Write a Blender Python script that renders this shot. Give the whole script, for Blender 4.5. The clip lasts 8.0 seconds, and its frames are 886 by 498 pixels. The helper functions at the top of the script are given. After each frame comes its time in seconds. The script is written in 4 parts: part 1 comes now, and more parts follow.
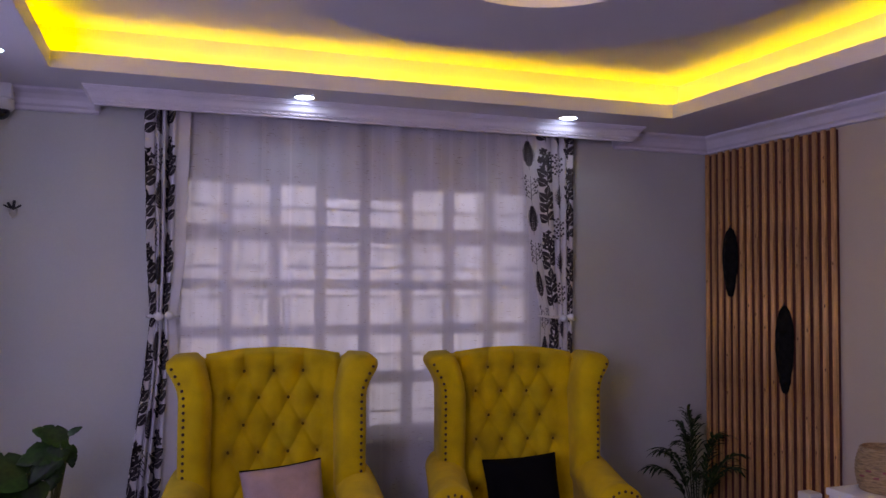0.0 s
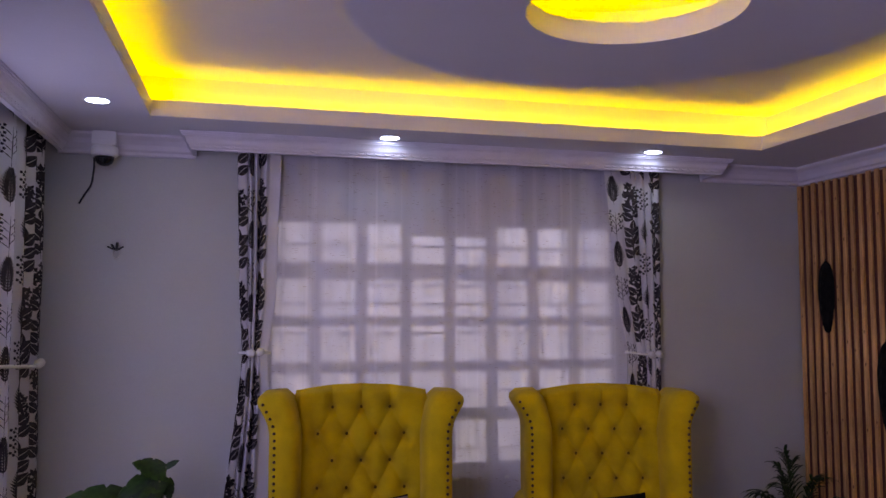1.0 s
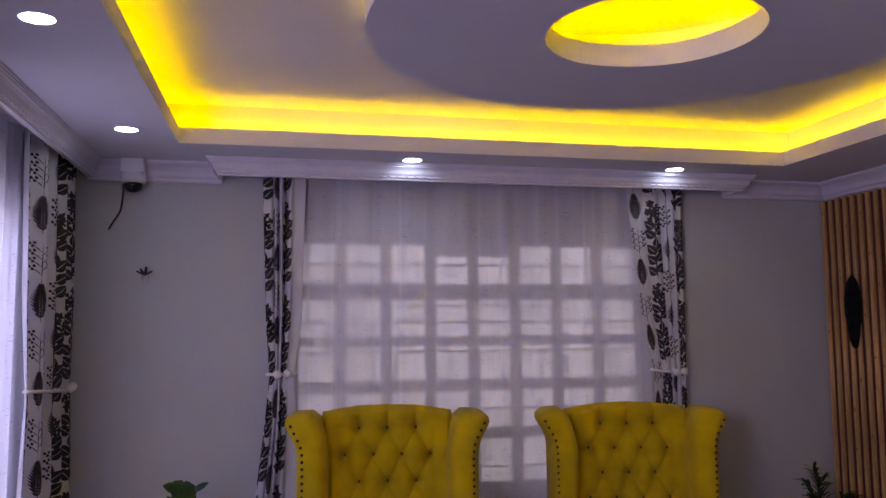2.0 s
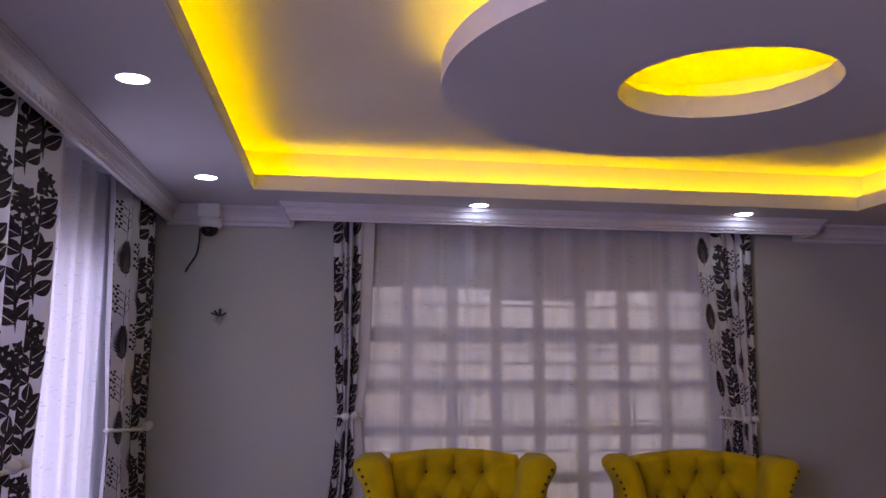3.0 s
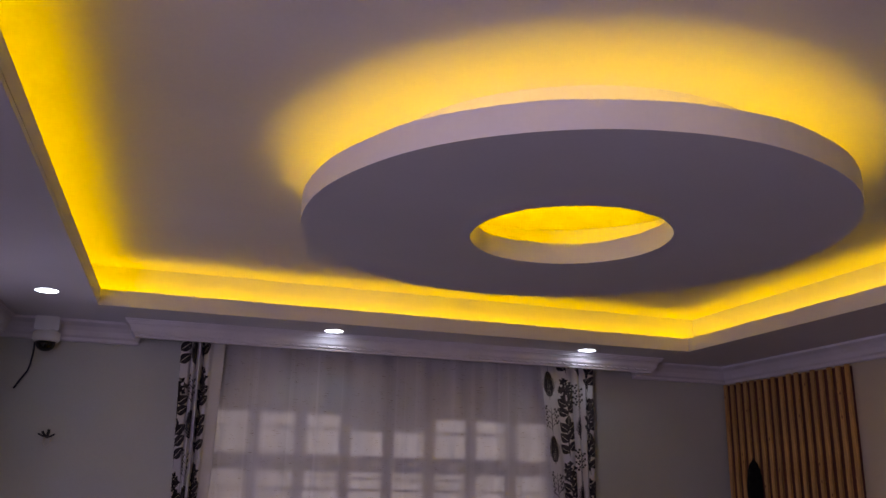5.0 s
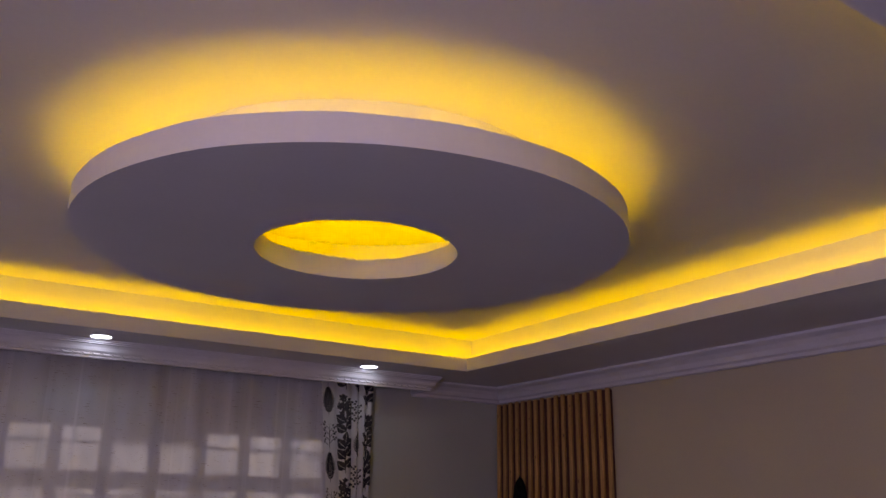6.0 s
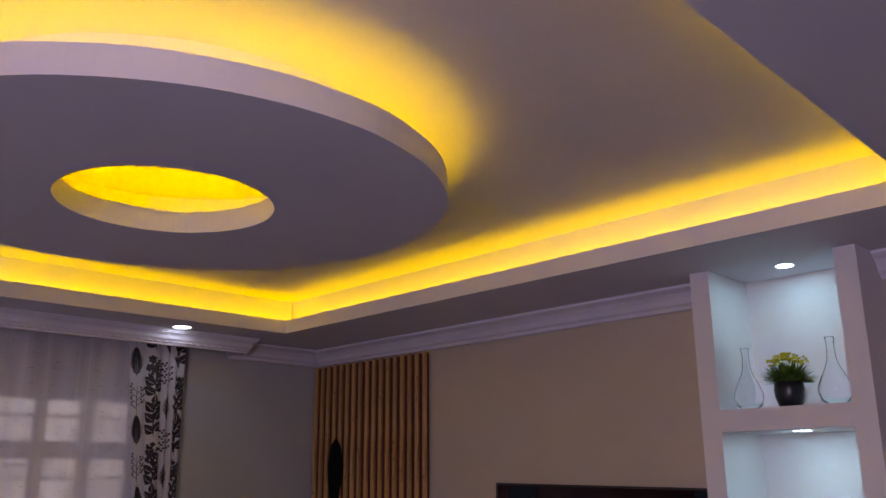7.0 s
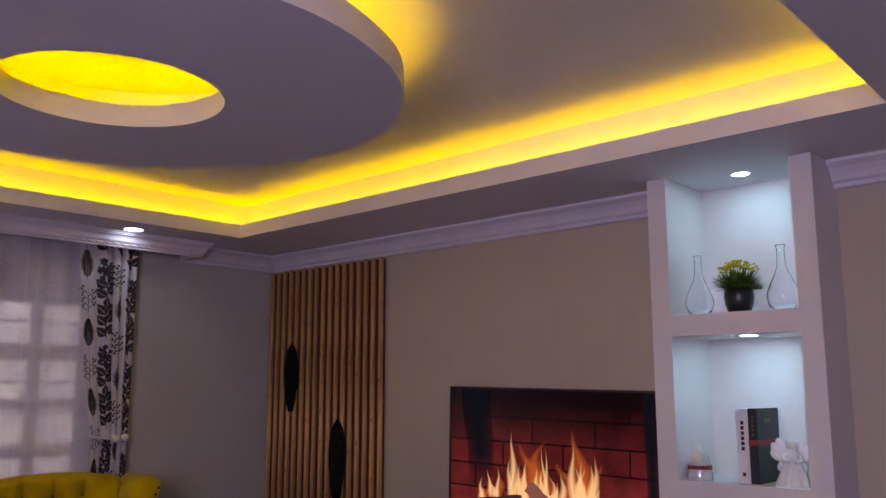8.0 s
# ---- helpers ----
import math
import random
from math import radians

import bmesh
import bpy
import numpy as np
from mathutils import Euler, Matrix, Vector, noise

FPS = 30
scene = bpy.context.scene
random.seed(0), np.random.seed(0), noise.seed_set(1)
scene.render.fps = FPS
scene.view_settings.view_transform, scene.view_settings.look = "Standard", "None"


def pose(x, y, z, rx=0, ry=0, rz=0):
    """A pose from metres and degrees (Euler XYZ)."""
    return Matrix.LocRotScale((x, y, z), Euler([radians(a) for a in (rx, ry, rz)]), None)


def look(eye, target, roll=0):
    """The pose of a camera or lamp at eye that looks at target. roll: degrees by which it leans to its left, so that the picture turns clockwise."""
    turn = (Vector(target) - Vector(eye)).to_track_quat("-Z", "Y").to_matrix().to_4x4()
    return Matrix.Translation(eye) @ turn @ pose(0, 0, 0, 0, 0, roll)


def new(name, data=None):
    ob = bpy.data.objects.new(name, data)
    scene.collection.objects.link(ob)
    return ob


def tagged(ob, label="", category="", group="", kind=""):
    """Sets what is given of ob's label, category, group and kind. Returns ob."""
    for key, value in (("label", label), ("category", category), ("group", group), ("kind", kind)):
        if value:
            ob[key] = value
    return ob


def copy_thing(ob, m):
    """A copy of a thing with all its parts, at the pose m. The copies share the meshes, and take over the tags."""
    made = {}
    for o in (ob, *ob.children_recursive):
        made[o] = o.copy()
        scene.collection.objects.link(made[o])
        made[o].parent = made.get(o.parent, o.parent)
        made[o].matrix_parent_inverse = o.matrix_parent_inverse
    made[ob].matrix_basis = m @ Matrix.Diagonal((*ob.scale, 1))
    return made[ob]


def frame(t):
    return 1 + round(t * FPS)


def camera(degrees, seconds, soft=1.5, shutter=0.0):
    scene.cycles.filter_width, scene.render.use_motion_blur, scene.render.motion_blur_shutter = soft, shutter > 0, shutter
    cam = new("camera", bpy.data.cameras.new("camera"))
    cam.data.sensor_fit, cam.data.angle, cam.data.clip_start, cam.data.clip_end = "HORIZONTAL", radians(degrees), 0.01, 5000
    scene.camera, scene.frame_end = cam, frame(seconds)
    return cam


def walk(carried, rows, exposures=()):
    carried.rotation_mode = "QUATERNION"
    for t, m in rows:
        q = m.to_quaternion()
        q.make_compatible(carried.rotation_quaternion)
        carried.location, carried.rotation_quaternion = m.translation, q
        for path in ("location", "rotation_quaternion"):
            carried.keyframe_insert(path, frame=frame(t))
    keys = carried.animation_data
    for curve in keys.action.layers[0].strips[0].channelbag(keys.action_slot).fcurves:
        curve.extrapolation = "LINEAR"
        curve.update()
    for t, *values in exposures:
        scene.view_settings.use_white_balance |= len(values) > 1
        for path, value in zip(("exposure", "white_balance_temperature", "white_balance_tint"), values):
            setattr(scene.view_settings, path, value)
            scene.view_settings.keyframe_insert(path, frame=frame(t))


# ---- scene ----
cam = camera(54.82, 8.0)
PATH = [
    (0.0, pose(0.000, 0.000, 1.520, 92.13, -0.31, -20.03)),
    (0.5, pose(-0.007, -0.011, 1.520, 93.07, -0.26, -15.78)),
    (1.0, pose(-0.009, -0.019, 1.523, 94.51, -0.09, -14.40)),
    (1.5, pose(-0.001, -0.032, 1.531, 95.24, 0.33, -14.23)),
    (3.0, pose(-0.068, -0.080, 1.576, 97.96, -0.22, -9.03)),
    (3.5, pose(-0.066, -0.092, 1.599, 100.93, -0.63, -9.12)),
    (4.0, pose(-0.071, -0.101, 1.608, 102.41, -0.96, -9.73)),
    (5.5, pose(-0.062, -0.139, 1.619, 107.22, -0.68, -26.11)),
    (6.0, pose(-0.040, -0.118, 1.619, 107.11, -0.73, -33.17)),
    (6.5, pose(-0.023, -0.118, 1.617, 106.91, -0.20, -38.78)),
    (7.0, pose(-0.002, -0.115, 1.598, 105.02, 0.41, -44.75)),
    (7.5, pose(0.021, -0.107, 1.579, 100.56, 0.42, -46.92)),
    (8.0, pose(0.034, -0.097, 1.567, 99.27, 0.10, -47.54)),
]
walk(cam, PATH, [(0.0, 1.21, 10600, 18.5), (1.5, 1.18, 11000, 18), (3.5, 0.75, 13800, 16), (5.5, 0.35, 16500, 15), (6.5, 0.39, 16500, 15.5), (7.0, 0.62, 15500, 16.5), (7.5, 0.77, 15000, 17.5), (8.0, 0.90, 14500, 18)])

# ---- daylight ----
world = bpy.data.worlds.new("sky")
scene.world = world
world.use_nodes = True
wn = world.node_tree
sky = wn.nodes.new("ShaderNodeTexSky")
sky.sky_type = "NISHITA"
sky.sun_disc = False
sky.sun_elevation = radians(50)
sky.sun_rotation = radians(200)
cool = wn.nodes.new("ShaderNodeMix")
cool.data_type, cool.blend_type = "RGBA", "MULTIPLY"
cool.inputs[0].default_value = 1.0
cool.inputs[7].default_value = (0.73, 1.0, 1.72, 1)
wn.links.new(sky.outputs[0], cool.inputs[6])
wn.links.new(cool.outputs[2], wn.nodes["Background"].inputs[0])
wn.nodes["Background"].inputs[1].default_value = 0.15
sun = new("sun", bpy.data.lights.new("sun", "SUN"))
sun.data.energy = 3.7
sun.data.angle = radians(4)
sun.data.color = (0.45, 0.60, 1.0)
sun.matrix_world = look((0, 0, 8), (1.2, 6.0, 0))

# fill lamp added in an unseen west opening, beside and behind the camera
side_fill = new("daylight_fill", bpy.data.lights.new("side_fill_light", "AREA"))
side_fill.data.shape = "RECTANGLE"
side_fill.data.size, side_fill.data.size_y = 1.15, 0.78
side_fill.data.energy = 29
side_fill.data.color = (0.345, 0.395, 1.0)
side_fill.matrix_world = look((-1.02, -0.15, 1.80), (2.0, 0.75, 1.70))

# sky light in the opening of the west window, behind its voile
west_day = new("daylight_fill", bpy.data.lights.new("west_window_daylight", "AREA"))
west_day.data.shape = "RECTANGLE"
west_day.data.size, west_day.data.size_y = 1.9, 1.1
west_day.data.energy = 13.5
west_day.data.color = (0.335, 0.43, 1.0)
west_day.matrix_world = look((-0.978, 2.32, 1.40), (2.0, 2.20, 1.40))

# lamp strengths
LED_STRENGTH = 8.7
DOWNLIGHT_STRENGTH = 20.0
NICHE_STRENGTH = 84.0


# ---- materials ----
def nodes_of(m):
    m.use_nodes = True
    return m.node_tree.nodes, m.node_tree.links, m.node_tree.nodes["Principled BSDF"]


def surface(name, base, rough=0.6, metal=0.0, vary=0.06, scale=6.0, fine=120.0, bump=0.05, stretch=(1, 1, 1), second=None, spec=0.5, sheen=0.0, per_object=0.0, emit=None):
    """A surface with variation at two scales and fine relief."""
    m = bpy.data.materials.new(name)
    n, l, b = nodes_of(m)
    co = n.new("ShaderNodeTexCoord")
    mp = n.new("ShaderNodeMapping")
    mp.inputs["Scale"].default_value = stretch
    l.new(co.outputs["Object"], mp.inputs[0])
    big = n.new("ShaderNodeTexNoise")
    big.inputs["Scale"].default_value = scale
    big.inputs["Detail"].default_value = 5
    l.new(mp.outputs[0], big.inputs["Vector"])
    small = n.new("ShaderNodeTexNoise")
    small.inputs["Scale"].default_value = fine
    small.inputs["Detail"].default_value = 3
    l.new(mp.outputs[0], small.inputs["Vector"])
    ramp = n.new("ShaderNodeValToRGB")
    lo = [max(0, c * (1 - 2.2 * vary)) for c in base]
    hi = list(second) if second else [min(1, c * (1 + 1.6 * vary)) for c in base]
    ramp.color_ramp.elements[0].position, ramp.color_ramp.elements[1].position = 0.3, 0.72
    ramp.color_ramp.elements[0].color, ramp.color_ramp.elements[1].color = (*lo, 1), (*hi, 1)
    mix = n.new("ShaderNodeMath")
    mix.operation = "MULTIPLY_ADD"
    mix.inputs[1].default_value, mix.inputs[2].default_value = 0.35, -0.175
    l.new(small.outputs[0], mix.inputs[0])
    add = n.new("ShaderNodeMath")
    l.new(big.outputs[0], add.inputs[0])
    l.new(mix.outputs[0], add.inputs[1])
    l.new(add.outputs[0], ramp.inputs[0])
    colour = ramp.outputs[0]
    if per_object:
        info = n.new("ShaderNodeObjectInfo")
        hsv = n.new("ShaderNodeHueSaturation")
        rng = n.new("ShaderNodeMapRange")
        rng.inputs[3].default_value, rng.inputs[4].default_value = 1 - per_object, 1 + per_object
        l.new(info.outputs["Random"], rng.inputs[0])
        l.new(rng.outputs[0], hsv.inputs["Value"])
        l.new(colour, hsv.inputs["Color"])
        colour = hsv.outputs[0]
    l.new(colour, b.inputs["Base Color"])
    b.inputs["Metallic"].default_value = metal
    b.inputs["Specular IOR Level"].default_value = spec
    if sheen:
        b.inputs["Sheen Weight"].default_value = sheen
    rr = n.new("ShaderNodeMapRange")
    rr.inputs[3].default_value, rr.inputs[4].default_value = max(0.02, rough - 0.1), min(1, rough + 0.1)
    l.new(big.outputs[0], rr.inputs[0])
    l.new(rr.outputs[0], b.inputs["Roughness"])
    if bump:
        bp = n.new("ShaderNodeBump")
        bp.inputs["Strength"].default_value = bump
        bp.inputs["Distance"].default_value = 0.004
        l.new(small.outputs[0], bp.inputs["Height"])
        l.new(bp.outputs[0], b.inputs["Normal"])
    return m


def glow(name, colour, strength):
    m = bpy.data.materials.new(name)
    n, l, b = nodes_of(m)
    b.inputs["Base Color"].default_value = (*colour, 1)
    b.inputs["Emission Color"].default_value = (*colour, 1)
    b.inputs["Emission Strength"].default_value = strength
    return m


def glass(name, colour=(0.93, 0.97, 0.96), rough=0.0, ior=1.45):
    m = bpy.data.materials.new(name)
    n, l, b = nodes_of(m)
    b.inputs["Base Color"].default_value = (*colour, 1)
    b.inputs["Transmission Weight"].default_value = 1
    b.inputs["Roughness"].default_value = rough
    b.inputs["IOR"].default_value = ior
    return m


def let_through(m, colour, share):
    """Make a cloth pass part of the light from behind."""
    n, l, b = nodes_of(m)
    tr = n.new("ShaderNodeBsdfTranslucent")
    tr.inputs[0].default_value = (*colour, 1)
    mix = n.new("ShaderNodeMixShader")
    mix.inputs[0].default_value = share
    l.new(b.outputs[0], mix.inputs[1])
    l.new(tr.outputs[0], mix.inputs[2])
    l.new(mix.outputs[0], n["Material Output"].inputs[0])


def voile(name):
    """Sheer woven cloth: partly open weave with darker slubs of yarn."""
    m = bpy.data.materials.new(name)
    n, l, b = nodes_of(m)
    out = n["Material Output"]
    b.inputs["Base Color"].default_value = (0.86, 0.83, 0.86, 1)
    b.inputs["Roughness"].default_value = 0.9
    tr = n.new("ShaderNodeBsdfTranslucent")
    tr.inputs[0].default_value = (0.90, 0.86, 0.88, 1)
    half = n.new("ShaderNodeMixShader")
    half.inputs[0].default_value = 0.40
    l.new(b.outputs[0], half.inputs[1])
    l.new(tr.outputs[0], half.inputs[2])
    hole = n.new("ShaderNodeBsdfTransparent")
    hole.inputs[0].default_value = (0.97, 0.96, 0.97, 1)
    mix = n.new("ShaderNodeMixShader")
    co = n.new("ShaderNodeTexCoord")
    total = None
    for sc in ((22, 22, 260), (40, 40, 330)):
        mp = n.new("ShaderNodeMapping")
        mp.inputs["Scale"].default_value = sc
        l.new(co.outputs["Object"], mp.inputs[0])
        nz = n.new("ShaderNodeTexNoise")
        nz.inputs["Scale"].default_value = 1.0
        nz.inputs["Detail"].default_value = 1.0
        l.new(mp.outputs[0], nz.inputs["Vector"])
        th = n.new("ShaderNodeMapRange")
        th.inputs[1].default_value, th.inputs[2].default_value = 0.70, 0.74
        l.new(nz.outputs[0], th.inputs[0])
        if total is None:
            total = th.outputs[0]
        else:
            mx = n.new("ShaderNodeMath")
            mx.operation = "MAXIMUM"
            l.new(total, mx.inputs[0])
            l.new(th.outputs[0], mx.inputs[1])
            total = mx.outputs[0]
    yarn = n.new("ShaderNodeMix")
    yarn.data_type = "RGBA"
    l.new(total, yarn.inputs["Factor"])
    yarn.inputs[6].default_value = (0.84, 0.82, 0.88, 1)
    yarn.inputs[7].default_value = (0.45, 0.38, 0.38, 1)
    l.new(yarn.outputs[2], b.inputs["Base Color"])
    l.new(yarn.outputs[2], tr.inputs[0])
    open_ = n.new("ShaderNodeMapRange")
    open_.inputs[3].default_value, open_.inputs[4].default_value = 0.0, 0.14
    l.new(total, open_.inputs[0])
    # the weave closes up where the cloth gathers in upright folds
    dense = open_.outputs[0]
    for sc, lo, hi, amount in ((7.0, 0.35, 0.70, 0.10), (34.0, 0.58, 0.74, 0.13)):
        mp = n.new("ShaderNodeMapping")
        mp.inputs["Scale"].default_value = (sc, sc * 0.2, 0.25)
        l.new(co.outputs["Object"], mp.inputs[0])
        nz = n.new("ShaderNodeTexNoise")
        nz.inputs["Scale"].default_value = 1.0
        nz.inputs["Detail"].default_value = 2.0
        l.new(mp.outputs[0], nz.inputs["Vector"])
        th = n.new("ShaderNodeMapRange")
        th.inputs[1].default_value, th.inputs[2].default_value = lo, hi
        th.inputs[4].default_value = amount
        l.new(nz.outputs[0], th.inputs[0])
        ad = n.new("ShaderNodeMath")
        l.new(dense, ad.inputs[0])
        l.new(th.outputs[0], ad.inputs[1])
        dense = ad.outputs[0]
    base = n.new("ShaderNodeMath")
    base.inputs[1].default_value = 0.73
    base.use_clamp = True
    l.new(dense, base.inputs[0])
    l.new(base.outputs[0], mix.inputs[0])
    l.new(hole.outputs[0], mix.inputs[1])
    l.new(half.outputs[0], mix.inputs[2])
    l.new(mix.outputs[0], out.inputs[0])
    return m


M_CEIL = surface("ceiling_paint", (0.70, 0.68, 0.73), 0.75, vary=0.02, scale=2.5, fine=90, bump=0.06)
M_WALL = surface("grey_wall_paint", (0.49, 0.50, 0.49), 0.6, vary=0.03, scale=1.8, fine=140, bump=0.10)
M_WARMWALL = surface("greige_wall_paint", (0.54, 0.455, 0.355), 0.6, vary=0.03, scale=1.8, fine=140, bump=0.10)
M_MOULD = surface("moulding_paint", (0.74, 0.70, 0.76), 0.5, vary=0.03, scale=8, fine=160, bump=0.05)
M_FLOOR = surface("floor_tile", (0.11, 0.085, 0.07), 0.35, vary=0.06, scale=1.5, fine=40, bump=0.02)
M_LED = glow("led_strip", (0.93, 0.735, 0.0), 0.62 * LED_STRENGTH)
M_LED_IN = glow("inner_led_strip", (0.93, 0.735, 0.0), 1.35 * LED_STRENGTH)
M_LED_RING = glow("ring_led_strip", (0.93, 0.735, 0.0), 0.80 * LED_STRENGTH)
M_DOWN = glow("downlight_lens", (0.32, 0.52, 1.0), DOWNLIGHT_STRENGTH)
M_NICHELAMP = glow("niche_lens", (0.17, 0.50, 1.0), NICHE_STRENGTH)
M_TRIM = surface("white_plastic", (0.8, 0.8, 0.8), 0.35, vary=0.02, bump=0.0)
M_BAR = surface("window_bar_paint", (0.74, 0.71, 0.73), 0.45, vary=0.07, scale=14, fine=200, bump=0.05)
M_STONE = surface("outside_stone", (0.60, 0.48, 0.44), 0.9, vary=0.12, scale=5, fine=60, bump=0.4, per_object=0.10)
M_JOINT = surface("outside_mortar", (0.53, 0.43, 0.39), 0.95, vary=0.1, scale=10, fine=60, bump=0.3)
M_GLASS = glass("window_glass")
M_VOILE = voile("sheer_voile")
M_CLOTH = surface("curtain_cloth", (0.86, 0.84, 0.86), 0.9, vary=0.04, scale=4, fine=420, bump=0.12, sheen=0.2)
let_through(M_CLOTH, (0.78, 0.76, 0.80), 0.42)
M_PRINT = surface("curtain_print", (0.032, 0.026, 0.028), 0.9, vary=0.25, scale=60, fine=420, bump=0.12, second=(0.065, 0.052, 0.055))
M_ROPE = surface("white_cord", (0.78, 0.76, 0.74), 0.8, vary=0.05, scale=40, fine=300, bump=0.2)


# ---- building helpers ----
def mesh_of(name, bm, material, smooth=False):
    me = bpy.data.meshes.new(name)
    bm.normal_update()
    bm.to_mesh(me)
    bm.free()
    me.materials.append(material)
    if smooth:
        for p in me.polygons:
            p.use_smooth = True
    return me


def part(name, bm, material, parent=None, label="", smooth=False):
    ob = new(name, mesh_of(name, bm, material, smooth))
    ob.parent = parent
    if label:
        ob["label"] = label
    return ob


def shared(name, mesh, parent, m=None):
    ob = new(name, mesh)
    ob.parent = parent
    if m is not None:
        ob.matrix_basis = m
    return ob


def box(bm, x0, x1, y0, y1, z0, z1, bevel=0.0):
    vs = [bm.verts.new(p) for p in ((x0, y0, z0), (x1, y0, z0), (x1, y1, z0), (x0, y1, z0), (x0, y0, z1), (x1, y0, z1), (x1, y1, z1), (x0, y1, z1))]
    fs = [bm.faces.new([vs[i] for i in f]) for f in ((3, 2, 1, 0), (4, 5, 6, 7), (0, 1, 5, 4), (1, 2, 6, 5), (2, 3, 7, 6), (3, 0, 4, 7))]
    if bevel:
        es = list({e for f in fs for e in f.edges})
        bmesh.ops.bevel(bm, geom=es, offset=bevel, segments=2, affect="EDGES", clamp_overlap=True)
    return bm


def boxes(*rows, bevel=0.0):
    bm = bmesh.new()
    for r in rows:
        box(bm, *r, bevel=bevel)
    return bm


def loft(bm, rings, cap=True, closed=True):
    """Skin over rings of points, each ring of the same count."""
    rows = [[bm.verts.new(p) for p in r] for r in rings]
    n = len(rows[0])
    for a, b in zip(rows, rows[1:]):
        for i in range(n if closed else n - 1):
            j = (i + 1) % n
            bm.faces.new((a[i], a[j], b[j], b[i]))
    if cap and closed:
        bm.faces.new(rows[0][::-1])
        bm.faces.new(rows[-1])
    return bm


def lathe(bm, profile, seg=32, centre=(0, 0, 0), ends=True):
    rings = [[(centre[0] + r * math.cos(2 * math.pi * i / seg), centre[1] + r * math.sin(2 * math.pi * i / seg), centre[2] + z) for i in range(seg)] for r, z in profile]
    return loft(bm, rings, cap=ends)


def tube(bm, pts, radius, seg=8, taper=None):
    pts = [Vector(p) for p in pts]
    rings = []
    for i, p in enumerate(pts):
        d = (pts[min(i + 1, len(pts) - 1)] - pts[max(i - 1, 0)]).normalized()
        side = d.cross(Vector((0, 0, 1)))
        if side.length < 1e-3:
            side = Vector((1, 0, 0))
        side.normalize()
        up = side.cross(d)
        r = radius * (taper[i] if taper else 1)
        rings.append([p + (side * math.cos(2 * math.pi * k / seg) + up * math.sin(2 * math.pi * k / seg)) * r for k in range(seg)])
    return loft(bm, rings)


def thing(name, label, category, at=(0, 0, 0), turn=0, group="", kind=""):
    ob = new(name)
    ob.empty_display_size = 0.05
    ob.matrix_basis = pose(*at, 0, 0, turn)
    return tagged(ob, label, category, group, kind)


def setting(name, bm, material, label, smooth=False):
    return tagged(part(name, bm, material, None, label, smooth), label, name.split("_")[0], "", "structure")


# ---- plan, metres ----
LEAN = 0.039                                    # of the west side, metres in a metre
Z_LOW, Z_LIP, Z_TOP = 2.301, 2.366, 2.485      # border underside, lip top, upper ceiling
TX0, TX1, TY0, TY1 = -0.298, 2.418, 0.490, 3.438   # tray
NY, EX, WX, SY = 3.883, 2.958, -0.880, -2.6     # inner wall faces
CX, CY, R_OUT, R_HOLE = 0.990, 1.910, 0.740, 0.278
WIN_X0, WIN_X1, WIN_Z0, WIN_Z1 = 0.165, 1.935, 0.785, 2.005
WW_Y0, WW_Y1 = 1.10, 3.35                       # opening in the west wall


def warp(bm):
    """The west side runs a little out of square, the other tray edges hardly."""
    for v in bm.verts:
        x, y = v.co.x, v.co.y
        if x <= TX0 + 1e-4:
            v.co.x = x - LEAN * (3.438 - y)
        elif TX1 - 1e-4 <= x < TX1 + 0.13:
            v.co.x = x - 0.0075 * (3.438 - y)
        if TY0 - 0.13 < y <= TY0 + 1e-4:
            v.co.y = y - 0.031 * (2.4 - x)
    return bm


# ---- walls, floor ----
T = 0.20
setting("wall_north", boxes((WX - T, WIN_X0, NY, NY + T, 0, 2.7), (WIN_X1, EX + T, NY, NY + T, 0, 2.7), (WIN_X0, WIN_X1, NY, NY + T, 0, WIN_Z0), (WIN_X0, WIN_X1, NY, NY + T, WIN_Z1, 2.7)), M_WALL, "grey painted wall with a wide window opening")
# opening from y -0.78 to 0.48: unseen, added for the side fill lamp
setting("wall_west", warp(boxes((WX - T, WX, SY, -0.78, 0, 2.7), (WX - T, WX, 0.48, WW_Y0, 0, 2.7), (WX - T, WX, -0.78, 0.48, 0, 1.36), (WX - T, WX, -0.78, 0.48, 2.24, 2.7), (WX - T, WX, WW_Y1, NY, 0, 2.7), (WX - T, WX, WW_Y0, WW_Y1, 0, WIN_Z0), (WX - T, WX, WW_Y0, WW_Y1, WIN_Z1, 2.7))), M_WALL, "grey painted wall with a curtained window opening")
setting("wall_east", boxes((EX, EX + T, SY, 0.81, 0, 2.7), (EX, EX + T, 1.381, NY, 0, 2.7), (EX + 0.085, EX + T, 0.81, 1.381, 0, 2.7)), M_WARMWALL, "warm greige painted wall behind the television")
setting("wall_south", boxes((WX - T - 0.4, EX + T, SY - T, SY, 0, 2.7)), M_WALL, "plain grey painted wall")
setting("floor", boxes((WX - T - 0.4, EX + T, SY - T, NY + T, -0.12, 0)), M_FLOOR, "plain floor of the living room")

# ---- ceiling: upper slab, dropped border with a lip, hanging ring ----
SET = 0.10
setting("ceiling", boxes((WX - T - 0.4, EX + T, SY - T, NY + T, Z_TOP, Z_TOP + 0.1)), M_CEIL, "painted upper ceiling of the lit tray")


